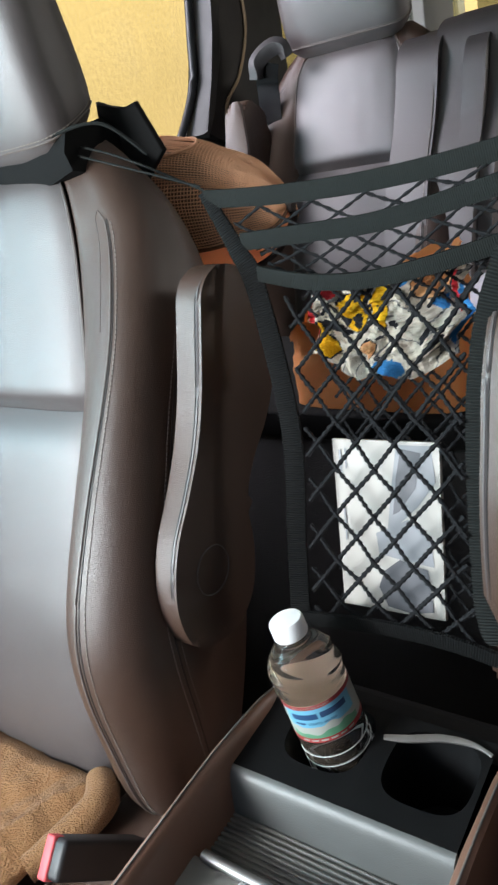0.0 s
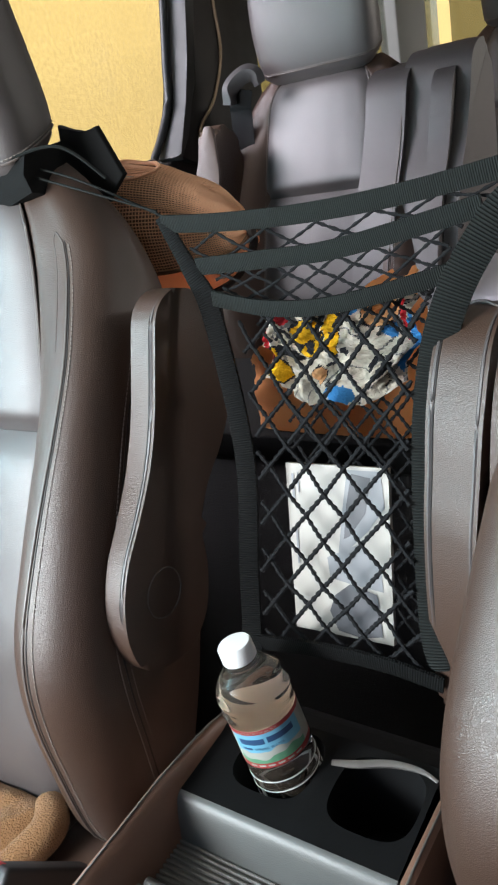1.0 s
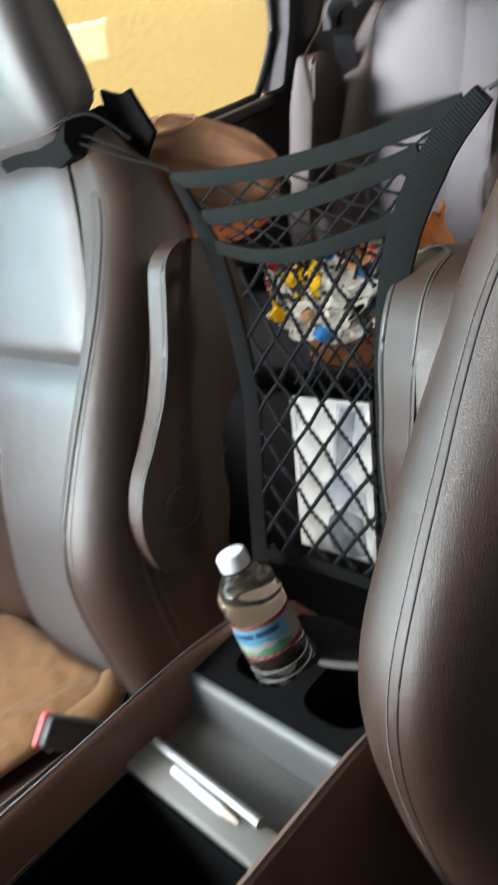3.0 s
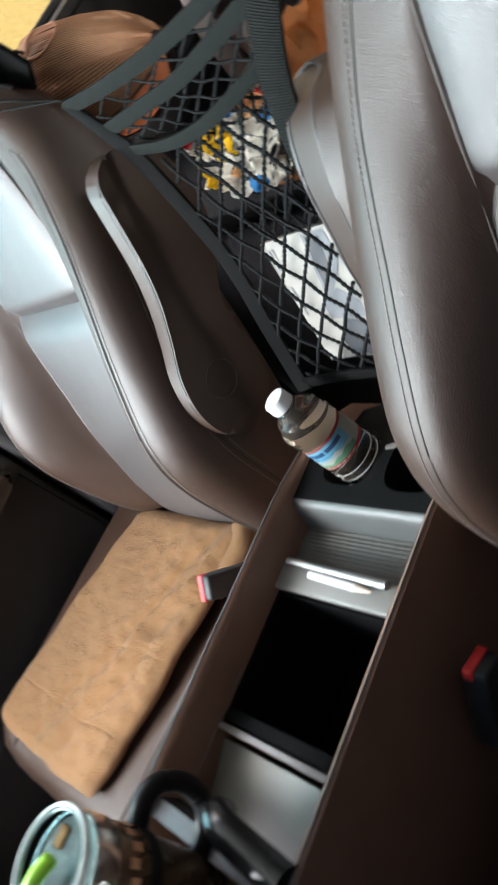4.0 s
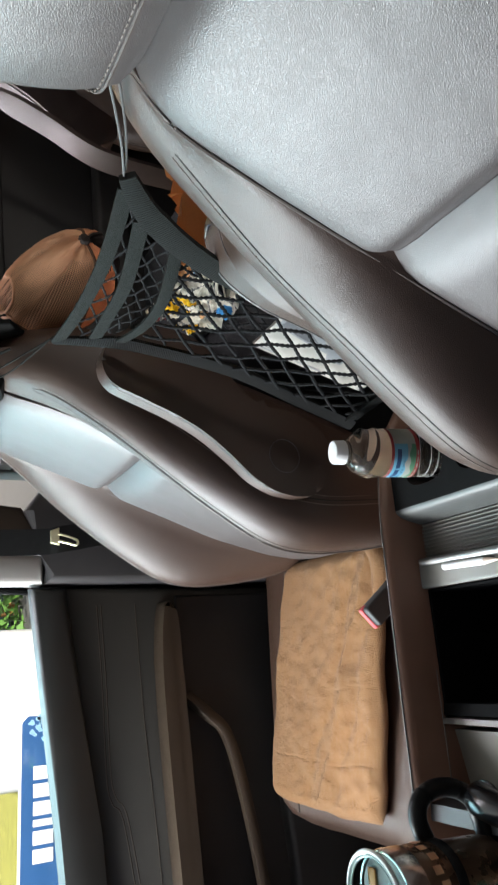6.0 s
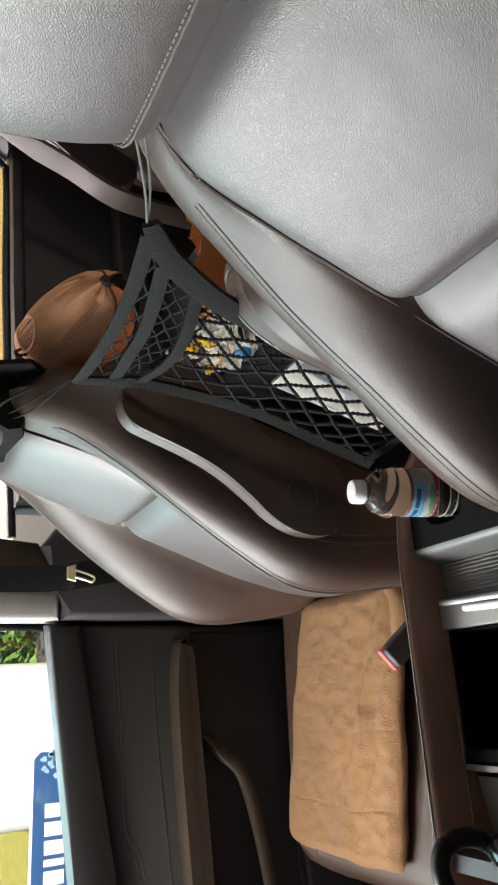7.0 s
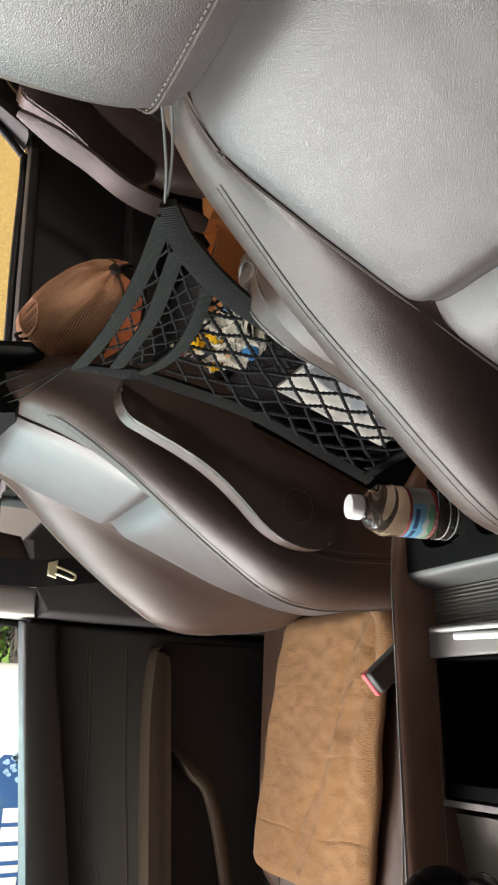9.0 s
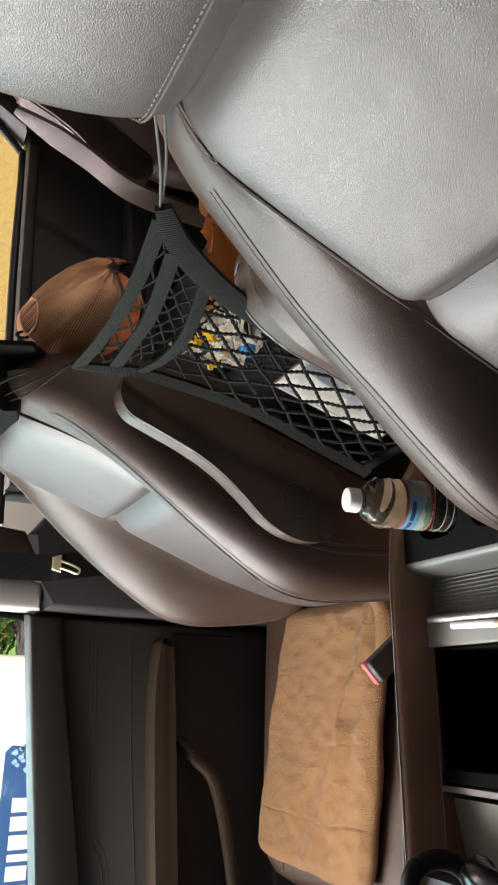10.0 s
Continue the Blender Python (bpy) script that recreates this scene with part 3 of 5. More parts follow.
    solo("pillar_3", prism([(2.45, 0.46), (2.75, 0.46), (2.75, ROOF_Z), (2.45, ROOF_Z)], -0.85, -0.78, "x", 0.01), PILLAR, "pale rear pillar lining", "pillar", kind="structure")


passenger_side()


# ---- seats ----
RIDGE = [(-0.17, 0.02), (-0.10, -0.015), (0.03, -0.034), (0.10, -0.033), (0.15, -0.018), (0.21, 0.018), (0.27, 0.060), (0.33, 0.106), (0.36, 0.130), (0.415, 0.172), (0.45, 0.192), (0.48, 0.207), (0.505, 0.222)]
RIDGE_A = [(-0.17, 0.17), (0.0, 0.195), (0.27, 0.200), (0.33, 0.196), (0.36, 0.189), (0.415, 0.170), (0.45, 0.153), (0.48, 0.130), (0.505, 0.106)]
INSERT = [(-0.17, 0.03), (-0.10, 0.005), (0.05, 0.036), (0.15, 0.074), (0.27, 0.120), (0.40, 0.166), (0.46, 0.186), (0.50, 0.207)]
BACK = [(-0.17, 0.13), (-0.10, 0.13), (0.05, 0.165), (0.20, 0.215), (0.35, 0.268), (0.44, 0.276), (0.485, 0.272), (0.505, 0.262)]
HALF = [(-0.17, 0.205), (-0.10, 0.230), (0.0, 0.250), (0.09, 0.256), (0.20, 0.246), (0.28, 0.234), (0.34, 0.224), (0.415, 0.201), (0.45, 0.182), (0.48, 0.156), (0.505, 0.124)]
SEAM = [(-0.17, 0.120), (0.0, 0.126), (0.20, 0.130), (0.30, 0.129), (0.40, 0.124), (0.45, 0.117), (0.48, 0.104), (0.505, 0.088)]
ARM = [(0.188, 0.386), (0.170, 0.381), (0.157, 0.369), (0.147, 0.345), (0.126, 0.292), (0.104, 0.252), (0.076, 0.217), (0.050, 0.188), (0.033, 0.155), (0.028, 0.122), (0.036, 0.093), (0.062, 0.075),
       (0.098, 0.070), (0.128, 0.088), (0.145, 0.128), (0.150, 0.170), (0.172, 0.202), (0.206, 0.230), (0.234, 0.266), (0.245, 0.315), (0.238, 0.348), (0.214, 0.376)]


ARM_UPRIGHT = [(0.250, 0.350), (0.228, 0.352), (0.200, 0.344), (0.180, 0.326), (0.162, 0.293), (0.150, 0.251), (0.138, 0.210), (0.130, 0.155), (0.129, 0.095), (0.136, 0.045), (0.165, 0.025),
               (0.205, 0.080), (0.235, 0.185), (0.255, 0.235), (0.265, 0.290), (0.262, 0.320)]
ARM_MOUNT = [(0.190, 0.356), (0.160, 0.353), (0.138, 0.348), (0.120, 0.337), (0.098, 0.308), (0.085, 0.271), (0.079, 0.232), (0.077, 0.178), (0.084, 0.140), (0.105, 0.115), (0.140, 0.112), (0.175, 0.135),
               (0.205, 0.175), (0.225, 0.215), (0.238, 0.260), (0.240, 0.300), (0.230, 0.335)]


def seat(name, label, cx, inb, oy=0.0, oz=0.0, armrest=True, upright=False, cushion=True, group="seats", wide=0.0, back=0.0, seam_out=0.0):
    """A leather bucket seat. cx: its middle; inb: +1 when the aisle lies towards +x; oy, oz: how far back and up it stands."""
    at = Vector((cx, 0.05 + oy, FLOOR_Z))
    ob = thing(name, at, label, "car seat", group)

    def W(a, y, z):
        return Vector((cx + inb * a, y + oy, z + oz))

    # this seat's own section curves
    def mid(z):
        """1 at the height of the lower ribs, 0 at the shoulder and the cushion."""
        return math.exp(-(((z - 0.29) / 0.11) ** 2))

    RIDGE_S, HALF_S = [(z, v + back * (1 + 2.0 * mid(z))) for z, v in RIDGE], [(z, v + wide * (1 + 0.5 * mid(z))) for z, v in HALF]
    RIDGE_AS, SEAM_S = [(z, v + 0.3 * wide) for z, v in RIDGE_A], [(z, v + seam_out) for z, v in SEAM]
    # bolsters, sides and back in one skin
    levels = [-0.17 + 0.675 * i / 54 for i in range(55)]
    loops = []
    for z in levels:
        yr, yi, yb, hw, sm = (cr(k, z) for k in (RIDGE_S, INSERT, BACK, HALF_S, SEAM_S))
        yb = max(yb, yr + 0.012)
        ar = cr(RIDGE_AS, z)
        half = [(0.0, yi + 0.022), (sm - 0.012, yi + 0.020), (sm, yi + 0.008)]
        for t in (0.15, 0.3, 0.45, 0.6, 0.75, 0.88):
            half.append((sm + (ar - sm) * t, yi + 0.004 + (yr - yi - 0.004) * math.sin(t * math.pi / 2)))
        for t in (0.0, 0.12, 0.25, 0.38, 0.5, 0.62, 0.75, 0.88, 1.0):
            an = t * math.pi / 2
            half.append((ar + (hw - ar) * math.sin(an), yr + min(0.052, (yb - yr) * 0.4) * (1 - math.cos(an))))
        swell = 0.0 if upright else 0.004 * math.exp(-(((z - 0.385) / 0.065) ** 2))
        half += [(hw + 0.002 + 0.4 * swell, (yr + yb) / 2), (hw - 0.004 + swell, yb - 0.03), (hw - 0.03 + swell, yb - 0.005), (hw * 0.5, yb)]
        loops.append([W(a, y, z) for a, y in half] + [W(-a, y, z) for a, y in half[:0:-1]])
    body = part("backrest", loft(loops), LEATHER_SIDE, ob, "brown leather bolsters and back")
    # padded insert in two cushions with a deep crease between them
    for nm, z0, z1 in (("upper_insert", 0.2660, 0.496), ("lower_insert", -0.15, 0.2655)):
        grid = []
        for i in range(31):
            t = i / 30
            z = z0 + (z1 - z0) * t
            edge = min(t * (z1 - z0), (1 - t) * (z1 - z0))
            puff = 1 - math.exp(-((edge / 0.013) ** 2))
            sm, yi = cr(SEAM_S, z), cr(INSERT, z)
            row = []
            for j in range(25):
                s = -1 + 2 * j / 24
                rim = 1 - math.exp(-(1 - abs(s)) * sm / 0.010)
                hump = 0.012 * (1 - s * s) * 0.6
                row.append(W(s * sm, yi - 0.004 + 0.009 * (1 - rim) + 0.013 * (1 - puff) - hump * puff + 0.0008 * noise.noise((s * 6, z * 30, cx * 9)), z))
            grid.append(row)
        part(nm, loft(grid, False, False), LEATHER, body, "pale grey-brown pebbled leather")
    for sgn in (1, -1):
        # piping beside the insert, padded ridge strip that closes in an arch near the shoulder, double stitching
        for nm, z0, z1 in (("seam_piping", -0.15, 0.262), ("upper_piping", 0.275, 0.488)):
            line = [W(sgn * (cr(SEAM_S, z) + 0.0005), cr(INSERT, z) + 0.0035, z) for z in [z0 + (z1 - z0) * i / 40 for i in range(41)]]
            part(nm, tube(line, 0.0016, 6, radii=[0.0016 * min(1, 0.2 + i / 6, 0.2 + (40 - i) / 6) for i in range(41)]), PIPING, body)

        def slope(z, u):
            """On the bolster's inner slope: u = 0 at the insert's seam, 1 at the ridge."""
            yr, yi, ar, sm = (cr(k, z) for k in (RIDGE_S, INSERT, RIDGE_AS, SEAM_S))
            return W(sgn * (sm + (ar - sm) * u), yi + 0.004 + (yr - yi - 0.004) * math.sin(u * math.pi / 2), z)

        def skin(z, t, lift=0.0):
            """On the bolster's outer round: t = 0 at its front ridge, 1 at its side."""
            yr, yb, hw = (cr(k, z) for k in (RIDGE_S, BACK, HALF_S))
            ar, d, an = cr(RIDGE_AS, z), min(0.052, (yb - yr) * 0.4), t * math.pi / 2
            return W(sgn * (ar + (hw - ar) * math.sin(an) + lift * math.sin(an)), yr + d * (1 - math.cos(an)) - lift * math.cos(an), z)

        zz = [-0.13 + 0.565 * i / 70 for i in range(71)]
        inner = [0.435 - 0.085 * i / 20 for i in range(21)]
        arch = [skin(z, 0.02, -0.0002) for z in zz]
        arch += [slope(0.435 + 0.008 * math.sin(math.pi * i / 8), 1 - 0.25 * i / 8) for i in range(1, 8)]
        arch += [slope(z, 0.75 + 0.05 * i / 20) for i, z in enumerate(inner)]
        if not upright:
            part("ridge_piping", tube(arch, 0.0017, 8, radii=[0.0015] * (len(arch) - 40) + [0.0015 - 0.0012 * min(1, k / 20) for k in range(40)]), PIPING, body)
        part("ridge_groove", tube([skin(z, 0.065, -0.0006) for z in zz], 0.0010, 6), VINYL, body, "dark seam groove")
        part("stitching", stitches([skin(z, 0.15, 0.0002) for z in zz]), STITCH, body)
        ends = [0.0011 * min(1, (70 - i) / 10 + 0.1) for i in range(71)]
        part("side_seam", tube([skin(z, 1.0, 0.0) - W(0, 0, 0) + W(0, 0.012, 0) for z in zz], 0.0011, 6, radii=ends), VINYL, body, "dark seam groove")
        for dy in (0.006, 0.018):
            part("stitching", stitches([skin(z, 1.0, 0.0004) + Vector((0, dy, 0)) for z in zz]), STITCH, body)
    # headrest on two posts
    hl = []
    for i in range(21):
        t = i / 20
        z = 0.486 + 0.205 * t
        taper = math.sqrt(max(0.0, 1 - (2 * abs(t - 0.5)) ** 6)) * 0.13 + 0.87
        hw = (0.133 + 0.004 * math.sin(math.pi * t)) * taper
        yf = 0.186 - 0.010 * t - 0.012 * math.sin(math.pi * t) + (1 - taper) * 0.10
        yk = 0.268 - 0.030 * t - (1 - taper) * 0.14
        lift = 0.034 * (1 - t)
        sec = []
        for a, f in ((0.0, 0.0), (0.6, 0.0), (0.86, 0.03), (0.97, 0.16), (1.0, 0.34), (0.985, 0.62), (0.90, 0.88), (0.7, 0.985), (0.35, 1.0)):
            sec.append((a * hw, yf + (yk - yf) * f, z + lift * f))
        hl.append([W(a, y, zz) for a, y, zz in sec] + [W(-a, y, zz) for a, y, zz in sec[:0:-1]] )
    head = part("headrest", loft(hl), LEATHER, ob, "grey-brown leather headrest")
    rim = [q.copy() for q in hl[2][:7]]
    rim = hl[2][-6:] + rim
    rim = smooth_line([q + (q - W(0, 0.22, 0.55)).normalized() * 0.0006 for q in rim], 6)
    part("headrest_seam", tube(rim, 0.0013, 6), PIPING, head)
    part("stitching", stitches([q + Vector((0, 0, 0.0035)) + (q - W(0, 0.22, 0.55)).normalized() * 0.0006 for q in rim]), STITCH, head)
    for s in (1, -1):
        part("headrest_post", tube([W(s * 0.065, 0.222, 0.47), W(s * 0.065, 0.236, 0.55)], 0.006, 12), SATIN, ob, "chrome post")
        part("post_collar", lathe([(0.0135, 0), (0.0135, 0.008), (0.010, 0.012), (0.007, 0.012)], Matrix.Translation(W(s * 0.065, 0.224, 0.497)), 16), BLACK, ob, "black collar")
    # folded armrest on the aisle side
    if armrest:
        outline = ARM_UPRIGHT if upright else ARM
        al = [(q.x, q.y) for q in smooth_line([(y, z, 0) for y, z in outline + outline[:1]], 5)[:-1]]
        a0, a1 = (0.267, 0.312) if upright else (0.247, 0.274)
        xs = sorted((cx + inb * a0, cx + inb * a1))

        def slim(a, z):
            """The pad narrows towards its foot."""
            k = max(0.0, min(1.0, (0.27 - z) / 0.13))
            return 0.0 if upright else inb * 0.005 * (a1 - a) / (a1 - a0) * k * k * (3 - 2 * k)

        def fall(a, z):
            """The driver's pad slopes off in a round towards the aisle at its top."""
            k, u = max(0.0, min(1.0, (a - a0) / (a1 - a0))), max(0.0, min(1.0, (z - 0.20) / 0.15))
            return -0.005 * k ** 2.2 * u * u * (3 - 2 * u) if upright else 0.0

        def forth(a, z):
            """The driver's pad stands further forward on its outer side."""
            k, u = max(0.0, min(1.0, (a - a0) / (a1 - a0))), max(0.0, min(1.0, (0.31 - z) / 0.09))
            return -(0.012 + 0.012 * u) * (1 - k) if upright else 0.0

        round_r = 0.0085
        pad = prism([(y + oy, z + oz) for y, z in al], xs[0], xs[1], "x", round_r, 6)
        for v in pad.verts:
            a, z = abs(v.co.x - cx), v.co.z - oz
            v.co.x += slim(a, z)
            v.co.y += forth(a, z)
            v.co.z += fall(a, z)
        arm = part("armrest", pad, LEATHER_SIDE, ob, "brown leather armrest folded upright")
        if upright:
            mount = [(q.x + 0.042, q.y + 0.002) for q in smooth_line([(y, z, 0) for y, z in ARM_MOUNT + ARM_MOUNT[:1]], 4)[:-1]]
            ms = sorted((cx + inb * 0.222, cx + inb * 0.258))
            part("armrest_mount", prism(mount, ms[0], ms[1], "x", 0.0165, 6), LEATHER_SIDE, ob, "brown leather pad beside the armrest")
        first = outline[1:9] if upright else outline[1:10]
        curve = [(q.x, q.y) for q in smooth_line([(y, z, 0) for y, z in first], 6)]
        nc = len(curve)

        def edge_line(d, side, lift=0.0006):
            """A line on the pad's rounded front edge, d inside its inner (side 0) or aisle face (side 1)."""
            out = []
            for i, (y, z) in enumerate(curve):
                (ya, za), (yb, zb) = curve[max(i - 1, 0)], curve[min(i + 1, nc - 1)]
                n = math.hypot(yb - ya, zb - za)
                ny, nz = (zb - za) / n, -(yb - ya) / n
                if ny < 0:
                    ny, nz = -ny, -nz
                inset = round_r - math.sqrt(max(0.0, round_r**2 - max(0.0, round_r - d) ** 2)) - lift
                a = a0 + d if side == 0 else a1 - d
                out.append(Vector((cx + inb * a + slim(a, z), y + oy + ny * inset + forth(a, z), z + oz + nz * inset + fall(a, z))))
            return out

        d1 = 0.0042
        ins, outs = edge_line(d1, 0), edge_line(d1, 1)
        tip = [ins[0].lerp(outs[0], j / 6) + Vector((0, 0.008 * math.sin(math.pi * j / 6), 0.003 * math.sin(math.pi * j / 6))) for j in range(1, 6)]
        loop = ins[::-1] + tip + outs if upright else tip[2:] + outs
        part("armrest_piping", tube(loop, 0.0013, 6, radii=[0.0017 * min(1, i / 8 + 0.1, (len(loop) - 1 - i) / 8 + 0.1) for i in range(len(loop))]), LEATHER, arm)
        inner = edge_line(d1 + 0.0022, 1, 0.0001)[2:]
        part("piping_groove", tube(inner, 0.0009, 6, radii=[0.0009 * min(1, i / 8 + 0.1, (len(inner) - 1 - i) / 8 + 0.1) for i in range(len(inner))]), VINYL, arm, "dark seam groove")
        disc = pose(cx + inb * (a1 + 0.0003), (0.185 if upright else 0.082) + oy, (0.165 if upright else 0.142) + oz, 0, 90 * inb, 0)
        ring = [disc @ Vector((0.0225 * math.cos(2 * math.pi * i / 36), 0.0225 * math.sin(2 * math.pi * i / 36), 0.0)) for i in range(36)]
        part("pivot_cover", tube(ring, 0.0006, 6, closed=True), LEATHER, arm, "edge of the round pivot cover")
    if cushion:
        cl = []
        for i in range(25):
            t = i / 24
            y = 0.06 - 0.545 * t
            edge = 1 - math.exp(-(1 - t) * 0.545 / 0.025)
            top = -0.150 + 0.022 * t - 0.05 * (1 - edge)
            hw = 0.268 - 0.015 * t * t - 0.02 * (1 - edge)
            half = [(0.0, top), (hw * 0.55, top), (hw * 0.66, top + 0.004), (hw * 0.80, top + 0.018 * edge), (hw * 0.93, top + 0.012 * edge), (hw, top - 0.02), (hw, top - 0.09), (hw - 0.03, -0.30)]
            cl.append([W(a - 0.055, y, z) for a, z in half] + [W(-a - 0.055, y, z) for a, z in half[:0:-1]])
        base = part("seat_cushion", loft(cl), LEATHER_SIDE, ob, "grey-brown leather cushion")
        for s in (1, -1):
            ln = [W(s * 0.66 * (0.268 - 0.015 * (i / 24) ** 2) - 0.055, 0.05 - 0.50 * i / 24, -0.143 + 0.022 * i / 24) for i in range(25)]
            part("seam_piping", tube(ln, 0.002, 6), PIPING, base)
        part("seat_base", rbox(tuple(min(p, q) for p, q in zip(W(-0.20, -0.40, -0.30 - oz), W(0.20, 0.10, FLOOR_Z - oz))), tuple(max(p, q) for p, q in zip(W(-0.20, -0.40, -0.30 - oz), W(0.20, 0.10, FLOOR_Z - oz))), 0.01) if not oz else
             rbox((cx - 0.20, -0.40 + oy, FLOOR_Z), (cx + 0.20, 0.10 + oy, -0.27 + oz), 0.01), BLACK, ob, "black plastic seat base")
    return ob


seat("passenger_seat", "grey-brown leather passenger seat with folded armrest", -0.405, 1, group="front seats")
seat("driver_seat", "grey-brown leather driver seat with folded armrest", 0.405, -1, upright=True, group="front seats", wide=0.015, back=0.010, seam_out=0.014)
second = seat("second_row_seat", "grey leather second-row captain chair with headrest", -0.485, 1, 1.02, 0.065, False, group="rear seats")
SHOULDER = [(0.985, -0.05), (0.982, 0.12), (1.040, 0.28), (1.106, 0.38), (1.142, 0.45), (1.160, 0.495), (1.185, 0.522), (1.235, 0.535), (1.29, 0.515), (1.30, 0.30), (1.29, -0.05)]


def shoulder_piece(name, x0, x1, dy, dz, r, label):
    line = [(q.x, q.y) for q in smooth_line([(y + dy, z + dz * (z > 0.2), 0) for y, z in SHOULDER], 5)]
    return part(name, prism(line, x0, x1, "x", r, 6), LEATHER, second, label)


wing = shoulder_piece("inner_shoulder_pad", -0.358, -0.276, -0.006, 0.004, 0.024, "grey leather pad beside the backrest")
shoulder_piece("outer_shoulder_pad", -0.288, -0.160, 0.020, 0.022, 0.026, "grey leather pad behind the folded armrest")
shoulder_piece("side_arm", -0.226, -0.186, -0.018, -0.010, 0.015, "grey leather armrest folded upright")
top_line = smooth_line([(-0.350, 1.150, 0.470), (-0.340, 1.158, 0.494), (-0.318, 1.160, 0.502), (-0.294, 1.158, 0.492), (-0.284, 1.136, 0.45), (-0.2825, 1.101, 0.385), (-0.2825, 1.033, 0.28), (-0.282, 0.974, 0.12)], 6)
part("pad_piping", tube(top_line, 0.0022, 6), PIPING, wing, "piping round the pad")
seat("third_row_seat", "pale leather third-row seat with headrest", -0.30, 1, 2.05, 0.12, False, group="rear seats")
seat("third_row_seat", "pale leather third-row seat with headrest", 0.22, -1, 2.05, 0.12, False, group="rear seats")


# ---- centre console ----
def console():
    ob = thing("centre_console", (0, -0.1, FLOOR_Z), "dark brown plastic centre console with cup holders and open bin", "console")
    # side walls with bright edge lines
    tops = [(0.20, -0.10), (0.16, -0.035), (0.12, -0.008), (0.07, 0.010), (0.0, 0.019), (-0.10, 0.020), (-0.36, 0.020), (-0.46, 0.010), (-0.62, -0.01)]
    for sgn, xe, foot in ((-1, -0.104, -0.118), (1, 0.115, 0.165)):
        rows = []
        for y, z in tops:
            rows.append([Vector((q, y, h)) for q, h in ((foot, FLOOR_Z), (xe + sgn * 0.020, -0.10), (xe + sgn * 0.006, z - 0.012), (xe + sgn * 0.004, z - 0.002), (xe, z), (xe - sgn * 0.005, z - 0.002), (xe - sgn * 0.008, z - 0.010),
                                                        (xe - sgn * 0.0145, -0.050 + min(0, z)), (xe - sgn * 0.0145, -0.21), (xe - sgn * 0.0145, FLOOR_Z))])
        wall = part("side_wall", loft(rows), CONSOLE, ob, "brown plastic side wall")
        part("edge_trim", tube(smooth_line([(xe, y, z + 0.0002) for y, z in tops[2:]], 5), 0.0010, 6), EDGE, wall, "thin pale edge line")
        part("inner_line", tube([(xe - sgn * 0.0125, -0.20, -0.030), (xe - sgn * 0.0125, -0.36, -0.030)], 0.0008, 5), EDGE, wall, "fine pale joint line")
    # cup holder block: plate with two round wells cut through
    hb = bmesh.new()
    cups = ((-0.031, 0.0640, 0.0365), (0.061, 0.062, 0.036))
    n = 40

    # top skin as two strips around each well
    def rim(cx, cy, r, x0, x1):
        ring, box = [], []
        for k in range(n):
            a = 2 * math.pi * k / n
            c, s = math.cos(a), math.sin(a)
            q = (abs(c) ** 3.2 + abs(s) ** 3.2) ** (-1 / 3.2)
            ring.append(hb.verts.new((cx + r * q * c, cy + r * q * s, -0.0006)))
            tx = ((x1 - cx) / c if c > 1e-6 else (x0 - cx) / c if c < -1e-6 else 1e9)
            ty = ((0.106 - cy) / s if s > 1e-6 else (0.004 - cy) / s if s < -1e-6 else 1e9)
            t = min(tx, ty)
            box.append(hb.verts.new((cx + t * c, cy + t * s, 0.0)))
        for qx, qy in ((x0, 0.004), (x1, 0.004), (x0, 0.106), (x1, 0.106)):
            near = min(box, key=lambda v: (v.co.x - qx) ** 2 + (v.co.y - qy) ** 2)
            near.co = (qx, qy, 0.0)
        low = [hb.verts.new((cx + 0.88 * r * math.cos(2 * math.pi * k / n), cy + 0.9 * r * math.sin(2 * math.pi * k / n), -0.085)) for k in range(n)]
        for k in range(n):
            j = (k + 1) % n
            hb.faces.new((box[k], box[j], ring[j], ring[k]))
            hb.faces.new((ring[k], ring[j], low[j], low[k]))
        hb.faces.new(low)

    rim(*cups[0], -0.100, 0.0120)
    rim(*cups[1], 0.0120, 0.102)
    part("cup_holder", hb, HOLDER, ob, "black double cup holder")
    strip = smooth_line([(0.014, 0.078, 0.0), (0.034, 0.083, 0.0015), (0.060, 0.094, 0.0015), (0.085, 0.097, 0.0015), (0.101, 0.093, 0.0)], 6)
    part("holder_rim", ribbon(strip, (0, 0.8, 0.3), 0.003, [0.0030 + 0.0032 * math.sin(math.pi * min(1.0, i / (len(strip) - 1) + 0.15)) for i in range(len(strip))]), EDGE, ob, "pale rim behind the cup wells")
    part("rear_hump", prism([(0.119, -0.06), (0.121, -0.045), (0.13, -0.04), (0.16, -0.05), (0.20, -0.09), (0.22, -0.18), (0.22, FLOOR_Z), (0.12, FLOOR_Z)], -0.098, 0.100, "x", 0.006), BAG_BLACK, ob, "black rounded rear end of the console")
    part("front_lip", prism([(0.0040, 0.0), (0.0020, -0.0004), (-0.0008, -0.0020), (-0.0035, -0.0050), (-0.0060, -0.010), (-0.0090, -0.018), (-0.014, -0.036), (-0.014, -0.060), (0.004, -0.060)], -0.1000, 0.1020, "x", 0), CONSOLE_GREY, ob, "grey sloping front of the cup holder")
    # ribbed mat
    mat = part("mat", rbox((-0.099, -0.066, -0.060), (0.101, -0.012, -0.040), 0.002), RUBBER, ob, "dark ribbed mat")
    for i in range(10):
        y = -0.016 - 0.0048 * i
        part("rib", rbox((-0.098, y - 0.0014, -0.0405), (0.100, y + 0.0014, -0.0375), 0.0008, 1), RUBBER, mat)
